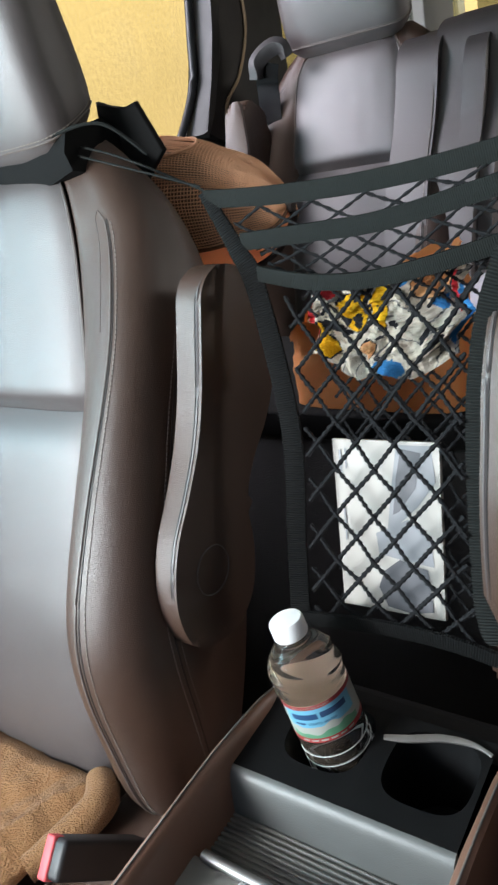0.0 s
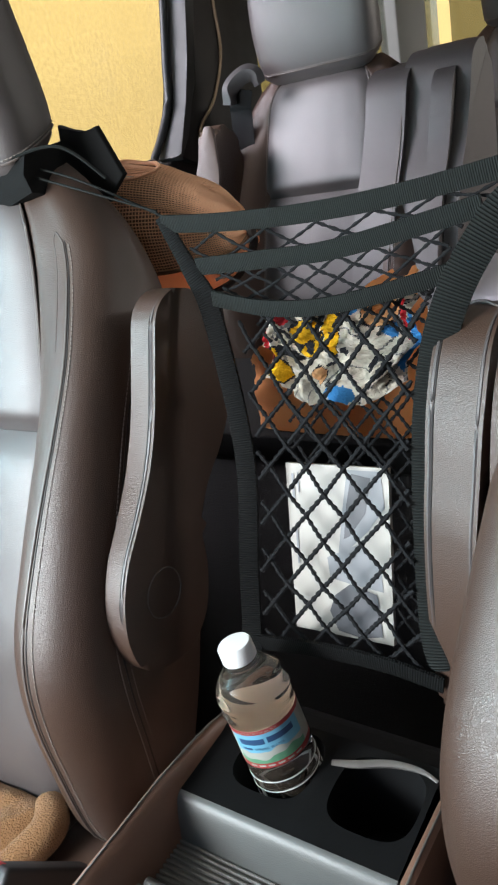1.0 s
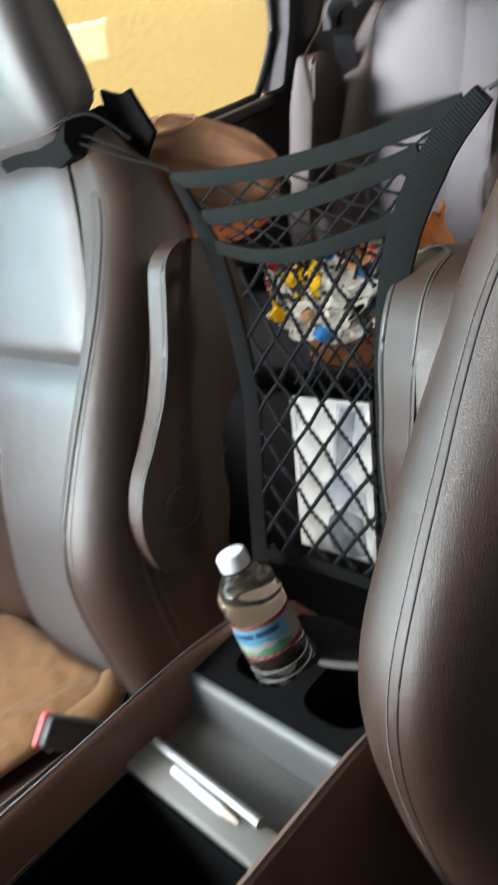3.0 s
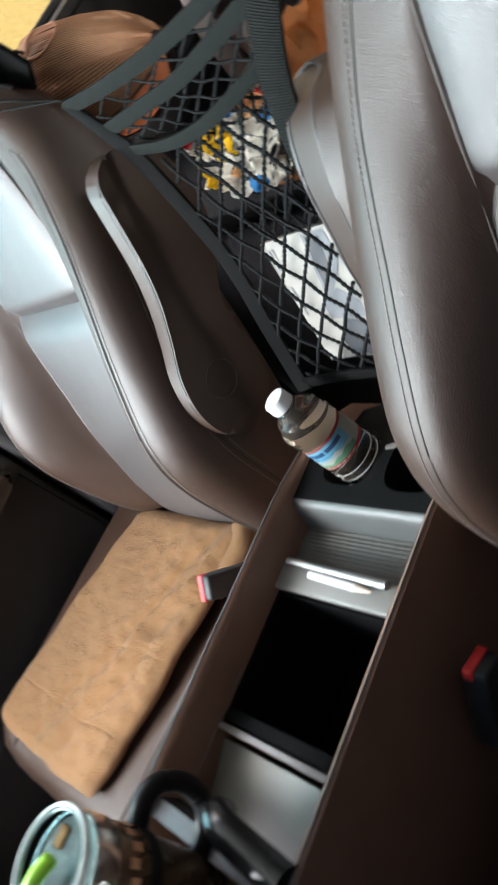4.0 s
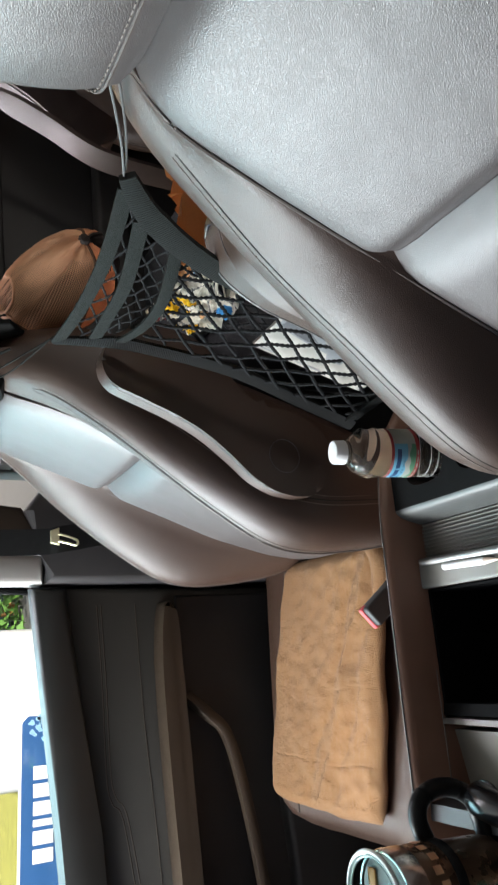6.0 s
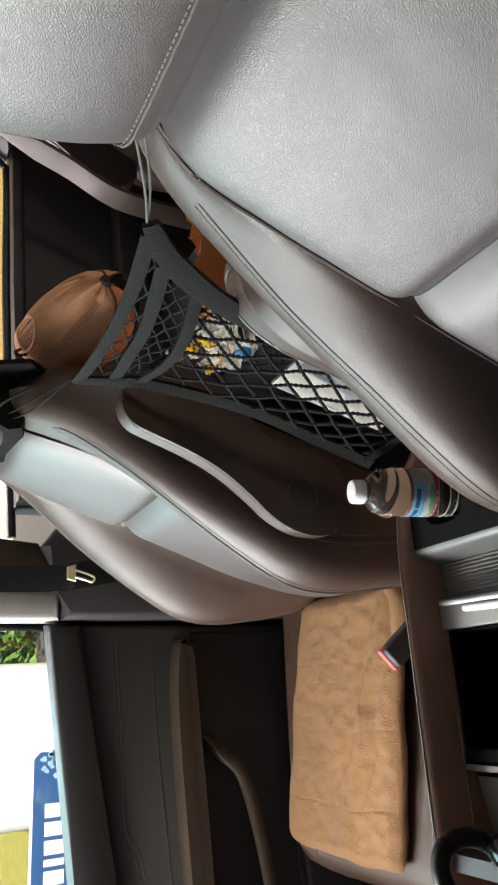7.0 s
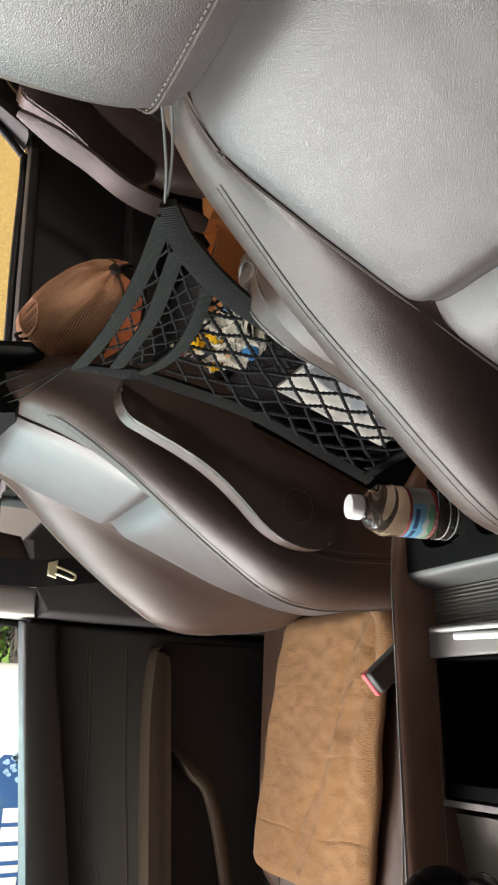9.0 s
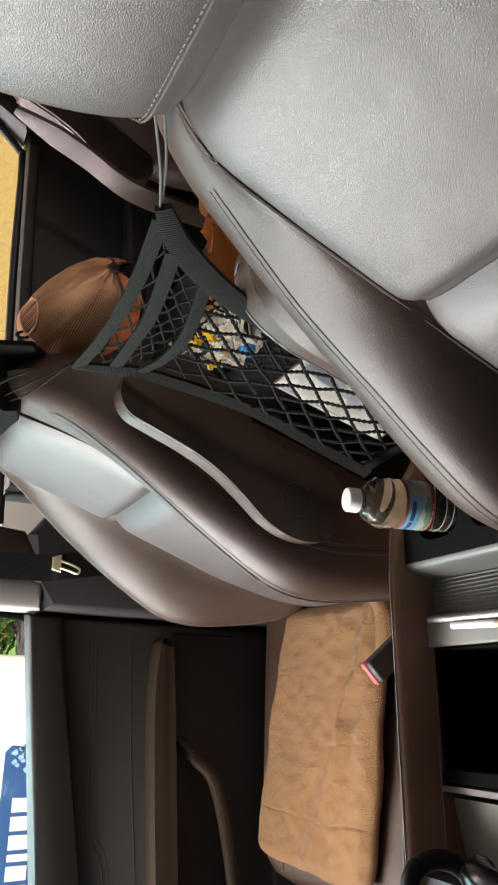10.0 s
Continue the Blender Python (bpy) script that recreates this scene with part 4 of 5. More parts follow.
    part("slide_bar", tube([(-0.082, -0.066, -0.021), (0.066, -0.070, -0.021)], 0.0048, 12), SATIN, ob, "satin metal bar")
    part("sliding_tray", rbox((-0.099, -0.099, -0.036), (0.101, -0.066, -0.0255), 0.003), TRAY_GREY, ob, "grey sliding tray edge")
    # deep bin, its shade painted in with a near-black colour
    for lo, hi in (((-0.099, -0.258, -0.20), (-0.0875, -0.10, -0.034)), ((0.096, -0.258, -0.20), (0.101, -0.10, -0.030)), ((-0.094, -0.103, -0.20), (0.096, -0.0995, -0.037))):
        part("bin_wall", rbox(lo, hi, 0.001, 1), BIN_SHADE, ob, "black wall of the storage bin, deepened for shade", False)
    part("bin_floor", rbox((-0.099, -0.258, -0.21), (0.101, -0.066, -0.201), 0.001, 1), BIN_SHADE, ob, "black floor of the storage bin, deepened for shade", False)
    part("bin_front_edge", prism([(-0.2575, -0.030), (-0.2640, -0.029), (-0.2650, -0.20), (-0.2575, -0.20)], -0.099, 0.101, "x", 0.002), EDGE, ob, "pale edge of the bin")
    part("bin_inner_slat", prism([(-0.240, -0.034), (-0.254, -0.032), (-0.255, -0.05), (-0.240, -0.05)], -0.094, 0.096, "x", 0.002), BIN_SHADE, ob)
    part("front_pad", prism([(-0.272, -0.045), (-0.272, -0.075), (-0.375, -0.075), (-0.375, -0.040), (-0.34, -0.058)], -0.099, 0.101, "x", 0.006), PAD_GREY, ob, "warm grey pad before the bin")
    part("cross_bar", prism([(-0.345, -0.02), (-0.350, 0.004), (-0.368, 0.006), (-0.375, -0.02)], -0.099, 0.101, "x", 0.005), BLACK, ob, "black rail")
    grip = [(0.004, -0.330, 0.010), (0.014, -0.330, 0.026), (0.034, -0.333, 0.031), (0.070, -0.338, 0.028), (0.114, -0.343, 0.022)]
    part("cross_bar", tube(smooth_line(grip, 6), 0.017, 16), GLOSS_BLACK, ob, "glossy black rounded cross bar")
    part("front_well", rbox((-0.099, -0.62, -0.10), (0.101, -0.376, -0.06), 0.004), BLACK, ob, "black front tray")
    # pen on the tray
    pen = thing("pen", (0.0, -0.083, -0.0255), "white plastic pen lying on the console tray", "pen")
    part("barrel", tube([(-0.040, -0.0765, -0.0205), (0.030, -0.0795, -0.0205)], 0.0048, 10), WHITE_PLASTIC, pen)
    part("tip", tube([(0.030, -0.0795, -0.0205), (0.040, -0.080, -0.0205), (0.050, -0.0805, -0.0205)], 0.003, 8, radii=[0.0045, 0.003, 0.001]), PALE_PLASTIC, pen, "dull pen tip")


console()


def water_bottle():
    top = Vector((-0.0505, 0.0655, 0.1195))
    foot = Vector((-0.0105, 0.0655, -0.0795))
    axis = (top - foot).normalized()
    m = Matrix.Translation(foot) @ axis.to_track_quat("Z", "Y").to_matrix().to_4x4()
    ob = thing("water_bottle", foot, "clear plastic water bottle leaning in the cup holder", "bottle")
    prof = [(0.004, 0.003), (0.022, 0.0), (0.029, 0.004), (0.031, 0.012)]
    h = 0.016
    while h < 0.088:
        prof += [(0.0313, h), (0.0288, h + 0.0035), (0.0313, h + 0.007)]
        h += 0.0105
    prof += [(0.0316, 0.094), (0.0312, 0.099), (0.0308, 0.101), (0.0308, 0.140)]
    up = [(0.141, 0.0312), (0.146, 0.0324), (0.150, 0.0322), (0.153, 0.0312), (0.158, 0.0318), (0.163, 0.0312), (0.168, 0.0298), (0.173, 0.0275), (0.178, 0.0240), (0.182, 0.0200), (0.185, 0.0160), (0.188, 0.0130), (0.196, 0.0130)]
    prof += [(cr(up, 0.141 + 0.055 * i / 44), 0.141 + 0.055 * i / 44) for i in range(45)]
    loops = []
    for r, h in prof:
        r *= 0.965
        swirl = 0.045 * max(0.0, min(1.0, (h - 0.142) / 0.006, (0.182 - h) / 0.008))
        loops.append([m @ Vector((r * w * math.cos(a), r * w * math.sin(a), h)) for a, w in [(2 * math.pi * k / 64, 1 + swirl * math.sin(2 * math.pi * k / 64 * 3 + h * 330)) for k in range(64)]])
    body = part("body", loft(loops), FULL, ob, "clear ribbed plastic full of water")
    for k in range(6):
        part("rib", tube([m @ Vector((0.0301 * math.cos(a), 0.0301 * math.sin(a), 0.0335 + 0.0105 * k)) for a in [2 * math.pi * i / 48 for i in range(48)]], 0.0006, 6, closed=True), FROST, body)
    part("neck_ring", lathe([(0.0130, 0.1865), (0.0160, 0.1875), (0.0160, 0.1890), (0.0130, 0.1895)], m, 32, False), FILM, body)
    rows = []
    for r0, hh in ((0.0144, 0.1900), (0.0146, 0.1910), (0.0144, 0.2035), (0.0136, 0.2052), (0.0, 0.2056)):
        rows.append([m @ Vector(((r0 + (0.00035 if k % 2 and 0.19 < hh < 0.204 else 0)) * math.cos(2 * math.pi * k / 72), (r0 + (0.00035 if k % 2 and 0.19 < hh < 0.204 else 0)) * math.sin(2 * math.pi * k / 72), hh)) for k in range(72)])
    part("cap", loft(rows, True, False), WHITE_PLASTIC, ob, "white ribbed screw cap")
    label = part("label", lathe([(0.0303, 0.1020), (0.0303, 0.1400)], m, 48, False), LABEL_BACK, ob, "printed paper band in red, blue and green")
    part("paper_band", lathe([(0.03042, 0.1020), (0.03042, 0.1400)], m, 48, False), PRINT_PALE, label, "pale printed ground")
    inv = m.inverted()
    toward = (inv.to_3x3() @ Vector((0.30, -0.36, 0.1))).normalized()
    mid = math.atan2(toward.y, toward.x)

    def wrapped(a0, a1, low, high, out):
        """A printed field on the band between two angles; low and high give its edges at an angle."""
        n = max(12, int((a1 - a0) / 0.05))
        return loft([[m @ Vector((out * math.cos(mid + a), out * math.sin(mid + a), edge(a))) for a in [a0 + (a1 - a0) * i / n for i in range(n + 1)]] for edge in (low, high)], False, False)

    for nm, a0, a1, low, high, mt, out in (
            ("red_band", -3.1, 3.1, lambda a: 0.1362, lambda a: 0.1400, PRINT_RED, 0.03060),
            ("lower_red_band", -3.1, 3.1, lambda a: 0.1020, lambda a: 0.1068, PRINT_RED, 0.03060),
            ("blue_sky_field", -1.15, 0.95, lambda a: 0.1180, lambda a: 0.1361, PRINT_BLUE, 0.03055),
            ("pale_hill_line", -1.15, 0.95, lambda a: 0.1100, lambda a: 0.1185 + 0.0016 * math.sin(a * 5 + 1) + 0.0009 * math.sin(a * 13), PRINT_PALE, 0.03065),
            ("green_field", -1.15, 0.95, lambda a: 0.1069, lambda a: 0.1128 + 0.0022 * math.sin(a * 3.2) + 0.0010 * math.sin(a * 11 + 2), PRINT_GREEN, 0.03075)):
        part(nm, wrapped(a0, a1, low, high, out), mt, label)
    # the maker's name as plain blocks, the readable words as letters
    for a0, a1, lo, hi in ((-0.95, -0.18, 0.1262, 0.1318), (-0.10, 0.72, 0.1266, 0.1322), (-0.92, -0.60, 0.1212, 0.1232)):
        part("printed_bar", wrapped(a0, a1, lambda a: lo, lambda a: hi, 0.0307), PRINT_NAVY, label, "dark blue printed bar")
    for x0 in (-0.9, -0.62, -0.34, -0.06, 0.22, 0.50):
        part("printed_bar", wrapped(x0, x0 + 0.2, lambda a: 0.1036, lambda a: 0.1052, 0.0307), PRINT_PALE, label, "pale printed bar")
    for text, size, a0, h0, mt in (("SPRING WATER", 0.0034, -0.52, 0.1208, PRINT_NAVY), ("BOTTLED AT THE SOURCE", 0.0026, -0.86, 0.1372, PRINT_PALE)):
        part("lettering", letters(text, size, lambda x, y: m @ Vector((0.0308 * math.cos(mid + a0 + x / 0.0308), 0.0308 * math.sin(mid + a0 + x / 0.0308), h0 + y))), mt, label, "", False)


water_bottle()


def mug():
    c = Vector((-0.003, -0.403, -0.060))
    m = Matrix.Translation(c)
    ob = thing("tumbler", c, "brushed steel tumbler with clear lid, green tab and black handle", "tumbler")
    def ring(profile, mat, sides=32, cap=True):
        return lathe([(0.82 * r, h) for r, h in profile], mat, sides, cap)

    part("body", ring([(0.032, 0.0), (0.038, 0.003), (0.0395, 0.05), (0.046, 0.095), (0.0480, 0.138)], m, 40, False), BRONZE, ob, "dark bronze lower body")
    part("sleeve", ring([(0.0480, 0.148), (0.0510, 0.150), (0.0515, 0.182), (0.0505, 0.184)], m, 40, False), BRONZE, ob, "bronze sleeve with worn print")
    part("steel_collar", ring([(0.0505, 0.184), (0.0530, 0.185), (0.0535, 0.206), (0.0520, 0.209), (0.049, 0.209), (0.048, 0.15)], m, 40, False), STEEL, ob, "brushed steel collar")
    for k in range(5):
        b = bmesh.new()
        a0 = 0.2 + 0.33 * k
        lo = [b.verts.new(c + Vector((0.0427 * math.cos(a0 + 0.05 * i), 0.0427 * math.sin(a0 + 0.05 * i), 0.160 + 0.003 * (k % 2)))) for i in range(5)]
        hi = [b.verts.new(v.co + Vector((0, 0, 0.010))) for v in lo]
        for i in range(4):
            b.faces.new((lo[i], lo[i + 1], hi[i + 1], hi[i]))
        part("printed_bar", b, HAT, ob, "tan printed bar")
    lid = part("lid", ring([(0.0510, 0.206), (0.0530, 0.210), (0.0540, 0.222), (0.0515, 0.2245), (0.0475, 0.2235), (0.0465, 0.217), (0.0, 0.216)], m, 40, False), LIDGLASS, ob, "clear plastic lid")
    for rr, hh, th in ((0.0440, 0.2215, 0.0026), (0.0400, 0.2215, 0.0013)):
        part("lid_rim", tube([c + Vector((rr * math.cos(2 * math.pi * k / 48), rr * math.sin(2 * math.pi * k / 48), hh)) for k in range(48)], th, 8, closed=True), FROST, lid, "bright clear edge")
    part("lid_floor", ring([(0.0, 0.205), (0.047, 0.205), (0.047, 0.207), (0.0, 0.207)], m, 32, False), LID_INNER, lid, "grey inner disc with mottled reflections painted in")
    tab = smooth_line([c + Vector(q) for q in ((-0.008, -0.027, 0.223), (-0.006, -0.016, 0.225), (-0.004, -0.006, 0.224), (-0.002, 0.004, 0.221))], 6)
    part("slider", tube(tab, 0.007, 10, radii=[0.0064, 0.007] + [0.007] * (len(tab) - 4) + [0.0062, 0.005]), LIME, lid, "lime green slider tab")
    part("tan_seal", rbox(tuple(c + Vector((-0.026, 0.006, 0.2072))), tuple(c + Vector((-0.014, 0.024, 0.2092))), 0.002), PAPER, lid, "tan seal")
    part("handle_ring", ring([(0.0485, 0.136), (0.0525, 0.138), (0.0530, 0.146), (0.0500, 0.149)], m, 40, False), HANDLE, ob, "black handle ring")
    hd = smooth_line([c + Vector(q) for q in ((-0.010, 0.036, 0.142), (-0.012, 0.060, 0.149), (-0.013, 0.078, 0.141), (-0.012, 0.086, 0.120), (-0.010, 0.082, 0.094), (-0.007, 0.066, 0.074), (-0.004, 0.030, 0.066))], 8)
    part("handle", tube(hd, 0.0100, 12), HANDLE, ob, "black loop handle")


mug()


def soap_bottle():
    c = Vector((0.082, -0.412, -0.060))
    m = Matrix.Translation(c)
    ob = thing("pump_bottle", c, "clear pump bottle of green soap with a pale label", "bottle")
    part("body", lathe([(0.004, 0.001), (0.024, 0.0), (0.0270, 0.006), (0.0270, 0.140), (0.0255, 0.158), (0.018, 0.172), (0.013, 0.176)], m, 36, False), FILM, ob, "clear plastic body")
    part("soap", lathe([(0.004, 0.003), (0.0262, 0.004), (0.0262, 0.140), (0.0245, 0.157), (0.0, 0.158)], m, 36, False), SOAP_TEAL, ob, "teal liquid soap")
    part("label", lathe([(0.0274, 0.030), (0.0274, 0.112)], m, 36, False), LABEL_PINK, ob, "pale pink printed label")
    part("label_stripe", lathe([(0.0276, 0.086), (0.0276, 0.106)], m, 36, False), TEAL, ob, "teal label stripe")
    part("label_ring", lathe([(0.0276, 0.120), (0.0276, 0.128)], m, 36, False), LABEL_PINK, ob, "pale label ring")
    part("collar", lathe([(0.0128, 0.170), (0.0132, 0.174), (0.0168, 0.178), (0.0164, 0.192), (0.0105, 0.202), (0.0, 0.203)], m, 28, False), COLLAR, ob, "peach translucent collar")
    part("pump_stem", tube([c + Vector((0, 0, 0.200)), c + Vector((0, 0, 0.222))], 0.0055, 12), COLLAR, ob, "pale pump stem")
    nz = smooth_line([c + Vector(q) for q in ((0.004, -0.011, 0.224), (0.0, 0.0, 0.226), (-0.006, 0.016, 0.226), (-0.009, 0.029, 0.222))], 6)
    part("pump_head", tube(nz, 0.006, 10, radii=[0.005] + [0.0064] * (len(nz) - 4) + [0.005, 0.0046, 0.0042]), WHITE_PLASTIC, ob, "white pump head")


soap_bottle()


def buckle(name, label, x, y, z, lean, red):
    ob = thing(name, (x, y, z - 0.10), label, "seat belt buckle")
    m = pose(x, y, z, *lean)
    b = rbox((-0.013, -0.016, -0.10), (0.013, 0.016, 0.0), 0.004)
    bmesh.ops.transform(b, matrix=m, verts=b.verts)
    part("case", b, BLACK, ob, "black plastic case")
    b = rbox((-0.0105, -0.0176, -0.010), (0.0005, 0.0165, 0.0022), 0.002)
    bmesh.ops.transform(b, matrix=m, verts=b.verts)
    part("button", b, red, ob, "red release button")


buckle("seat_belt_buckle", "black passenger belt buckle with faded red button", -0.192, -0.128, -0.010, (40, -10, 0), PINK)
buckle("seat_belt_buckle", "black driver belt buckle with bright red button", 0.168, -0.11, -0.055, (-28, 8, 0), RED)


# ---- towel on the passenger cushion ----
def towel():
    ob = thing("towel", (-0.46, -0.22, -0.12), "folded tan terry towel lying on the passenger seat", "towel")
    back_l, back_r, front_l, front_r = Vector((-0.600, 0.004, -0.116)), Vector((-0.272, -0.006, -0.102)), Vector((-0.715, -0.430, -0.110)), Vector((-0.355, -0.440, -0.110))
    n, k = 200, 160
    for nm, dz, th in (("folded_cloth", -0.008, 0.034),):
        loops = []
        for i in range(n + 1):
            t = i / n
            wob = 0.009 * noise.noise((t * 5, 1.7, dz * 50))
            top, bot = [], []
            for j in range(k + 1):
                s = j / k
                uu, vv = 2 * s - 1, 2 * t - 1
                sr, tr = 0.5 + 0.5 * uu * (1 - 0.05 * vv**6), 0.5 + 0.5 * vv * (1 - 0.035 * uu**6)
                q = back_l.lerp(front_l, tr).lerp(back_r.lerp(front_r, tr), sr)
                d = min(s, 1 - s) * 0.34
                e = min(t, 1 - t) * 0.42
                r = min(1.0, d / 0.020) ** 0.5 * min(1.0, e / 0.020) ** 0.5
                ridge = 0.0035 * noise.noise((s * 5 + 3, t * 7, 0.3)) + 0.0050 * noise.noise((s * 13, t * 20, 4.1)) * (0.35 + 0.65 * s) + 0.0011 * noise.noise((s * 70, t * 90, 9.1)) + 0.0009 * noise.noise((s * 150, t * 190, 3.7))
                crease = -0.0018 * max(0.0, min(1.0, 1.6 * abs(s - 0.45) + 0.7 * noise.noise((s * 4, t * 3, 7)) + 0.3)) * sum(math.exp(-((t - c0 - 0.008 * math.sin(s * 4) - 0.006 * noise.noise((s * 5, c0 * 9, 1))) / 0.005) ** 2) for c0 in (0.27, 0.52, 0.80))
                diag = 0.007 * sum(math.exp(-(((s - s0) + (t - 0.55) * 0.45 + 0.05 * noise.noise((t * 6, s0 * 8, 2))) / 0.035) ** 2) * k0 for s0, k0 in ((0.72, 1.0), (0.60, -0.8), (0.82, -0.7)))
                q = q + Vector((wob, 0.004 * noise.noise((s * 6, dz * 40, 2.2)), dz))
                top.append(q + Vector((0, 0, th * 0.5 * r + (ridge + crease + diag) * r)))
                bot.append(q + Vector((0, 0, -th * 0.5 * r)))
            loops.append(top + bot[::-1][1:-1])
        part(nm, loft(loops), TOWEL, ob)
    roll = smooth_line([back_r + Vector((-0.02, 0.0, 0.002)), back_r + Vector((0.004, -0.03, 0.0)), back_r.lerp(front_r, 0.25) + Vector((0.002, 0, -0.004))], 10)
    part("rolled_edge", tube(roll, 0.018, 14, radii=[0.014 + 0.005 * math.sin(math.pi * min(1, i / (len(roll) - 1) * 1.1)) for i in range(len(roll))]), TOWEL, ob)


towel()


# ---- net between the front seats ----
YNET = [(0.04, 0.106), (0.10, 0.127), (0.235, 0.174), (0.36, 0.206), (0.46, 0.216)]


def on_net(x, z, out=0.0):
    return Vector((x, cr(YNET, z) - out, z))


XL = [(0.06, -0.060), (0.14, -0.058), (0.236, -0.060), (0.36, -0.082), (0.39, -0.104), (0.441, -0.145)]
XR = [(0.06, 0.098), (0.18, 0.080), (0.285, 0.076), (0.36, 0.086), (0.418, 0.122), (0.454, 0.178)]


def cargo_net():
    ob = thing("cargo_net", (0.0, 0.2, 0.08), "black elastic mesh cargo net strung between the front seats", "cargo net")
    part("top_strap", ribbon(smooth_line([on_net(-0.145, 0.436, 0.004), on_net(-0.08, 0.432, 0.004), on_net(0.0, 0.432, 0.004), on_net(0.08, 0.438, 0.004), on_net(0.165, 0.450, 0.004)], 10), (0, -0.1, 1), 0.0022, 0.0150), STRAP, ob)
    part("middle_strap", ribbon(smooth_line([on_net(-0.115, 0.398, 0.004), on_net(-0.05, 0.400, 0.004), on_net(0.02, 0.404, 0.004), on_net(0.128, 0.424, 0.004)], 10), (0, -0.1, 1), 0.0022, 0.0150), STRAP, ob)
    part("pocket_hem", ribbon(smooth_line([on_net(-0.100, 0.372, 0.008), on_net(-0.05, 0.364, 0.012), on_net(0.0, 0.363, 0.013), on_net(0.05, 0.370, 0.012), on_net(0.108, 0.382, 0.003)], 10), (0, -0.1, 1), 0.0030, 0.0135), STRAP, ob)
    right = smooth_line([on_net(0.178, 0.454, 0.002), on_net(0.140, 0.420, 0.006), on_net(0.104, 0.360, 0.007), on_net(0.089, 0.285, 0.006), on_net(0.092, 0.180, 0.006), on_net(0.100, 0.112, 0.006), on_net(0.103, 0.094, 0.004)], 14)
    n = len(right)
    part("side_strap", ribbon(right, [(0.95, 0.12, -0.35 * (1 - i / n)) for i in range(n)], 0.0055, [(0.014 + 0.011 * min(1, i / 16)) * min(1, 0.45 + (n - 1 - i) / 30) for i in range(n)]), STRAP_WIDE, ob, "wide ribbed elastic side strap")
    left = smooth_line([on_net(-0.147, 0.441, 0.002), on_net(-0.122, 0.395, 0.005), on_net(-0.104, 0.355, 0.006), on_net(-0.080, 0.240, 0.004), on_net(-0.076, 0.140, 0.004), on_net(-0.072, 0.070, 0.004)], 14)
    n = len(left)
    part("side_strap", ribbon(left, [(0.9, 0.35, 0.3 * (1 - i / n)) for i in range(n)], 0.0050, [0.009 + 0.008 * min(1, i / 24) for i in range(n)]), STRAP_SHADED, ob, "wide ribbed elastic side strap")
    part("bottom_strap", ribbon(smooth_line([on_net(-0.072, 0.076, 0.002), on_net(0.0, 0.085, 0.004), on_net(0.06, 0.086, 0.004), on_net(0.104, 0.080, 0.002)], 10), (0, -0.1, 1), 0.003, 0.016), STRAP_SHADED, ob)
    # cords that tie the corners to the headrest posts
    for a, b, c in (((0.1765, 0.214, 0.456), (0.230, 0.204, 0.476), (0.296, 0.196, 0.506)), ((0.179, 0.219, 0.455), (0.236, 0.210, 0.474), (0.306, 0.202, 0.504)),
                    ((-0.147, 0.213, 0.443), (-0.235, 0.205, 0.487), (-0.336, 0.216, 0.512)), ((-0.147, 0.209, 0.447), (-0.225, 0.196, 0.478), (-0.335, 0.214, 0.507))):
        part("tie_cord", tube(smooth_line([a, b, c], 10), 0.0011, 7), TIE if a[0] > 0 else STRAP, ob, "thin grey elastic cord")

    # diamond mesh: crossing cords, each one a part
    TOP = [(-0.145, 0.437), (-0.08, 0.432), (0.0, 0.432), (0.08, 0.438), (0.165, 0.450)]
    MID = [(-0.115, 0.398), (-0.05, 0.400), (0.02, 0.404), (0.128, 0.424)]
    HEM = [(-0.100, 0.372), (-0.05, 0.364), (0.0, 0.363), (0.05, 0.370), (0.108, 0.382)]
    FOOT = [(-0.072, 0.076), (0.0, 0.085), (0.06, 0.086), (0.104, 0.080)]

    def mesh(low, high, dx, slope, out, r, ph, pad=0.0):
        tall = cr(high, 0.0) - cr(low, 0.0)
        run = tall / slope
        steps = max(14, int(tall / 0.0015))
        for d in (1, -1):
            x = -0.22 - run + ph
            while x < 0.24 + run:
                seg, best = [], []
                for i in range(steps + 1):
                    f = i / steps
                    xx = x + d * run * f + 0.0022 * noise.noise((x * 31, f * tall * 28, d + out * 90))
                    z = cr(low, xx) + (cr(high, xx) - cr(low, xx)) * f
                    if cr(XL, z) + pad < xx < cr(XR, z):
                        seg.append(on_net(xx, z, out * math.sin(math.pi * min(1, f * 3 if out > 0 else 1, (1 - f) * 3) / 2) + 0.0010 * math.cos(2 * math.pi * f * run / dx) * d))
                    else:
                        best = max(best, seg, key=len)
                        seg = []
                best = max(best, seg, key=len)
                if len(best) > 2:
                    part("cord", tube(best, r, 6, radii=[r * (1.24, 0.96, 0.66)[i % 3] for i in range(len(best))]), CORD, ob)
                x += dx

    mesh(FOOT, HEM, 0.0345, 1.10, 0.013, 0.00200, 0.010)
    mesh(FOOT, HEM, 0.0240, 1.05, -0.034, 0.00150, 0.004, 0.006)
    mesh(HEM, MID, 0.0300, 0.55, 0.0, 0.00135, 0.006)
    mesh(MID, TOP, 0.0480, 0.45, 0.0, 0.00135, 0.000)


cargo_net()


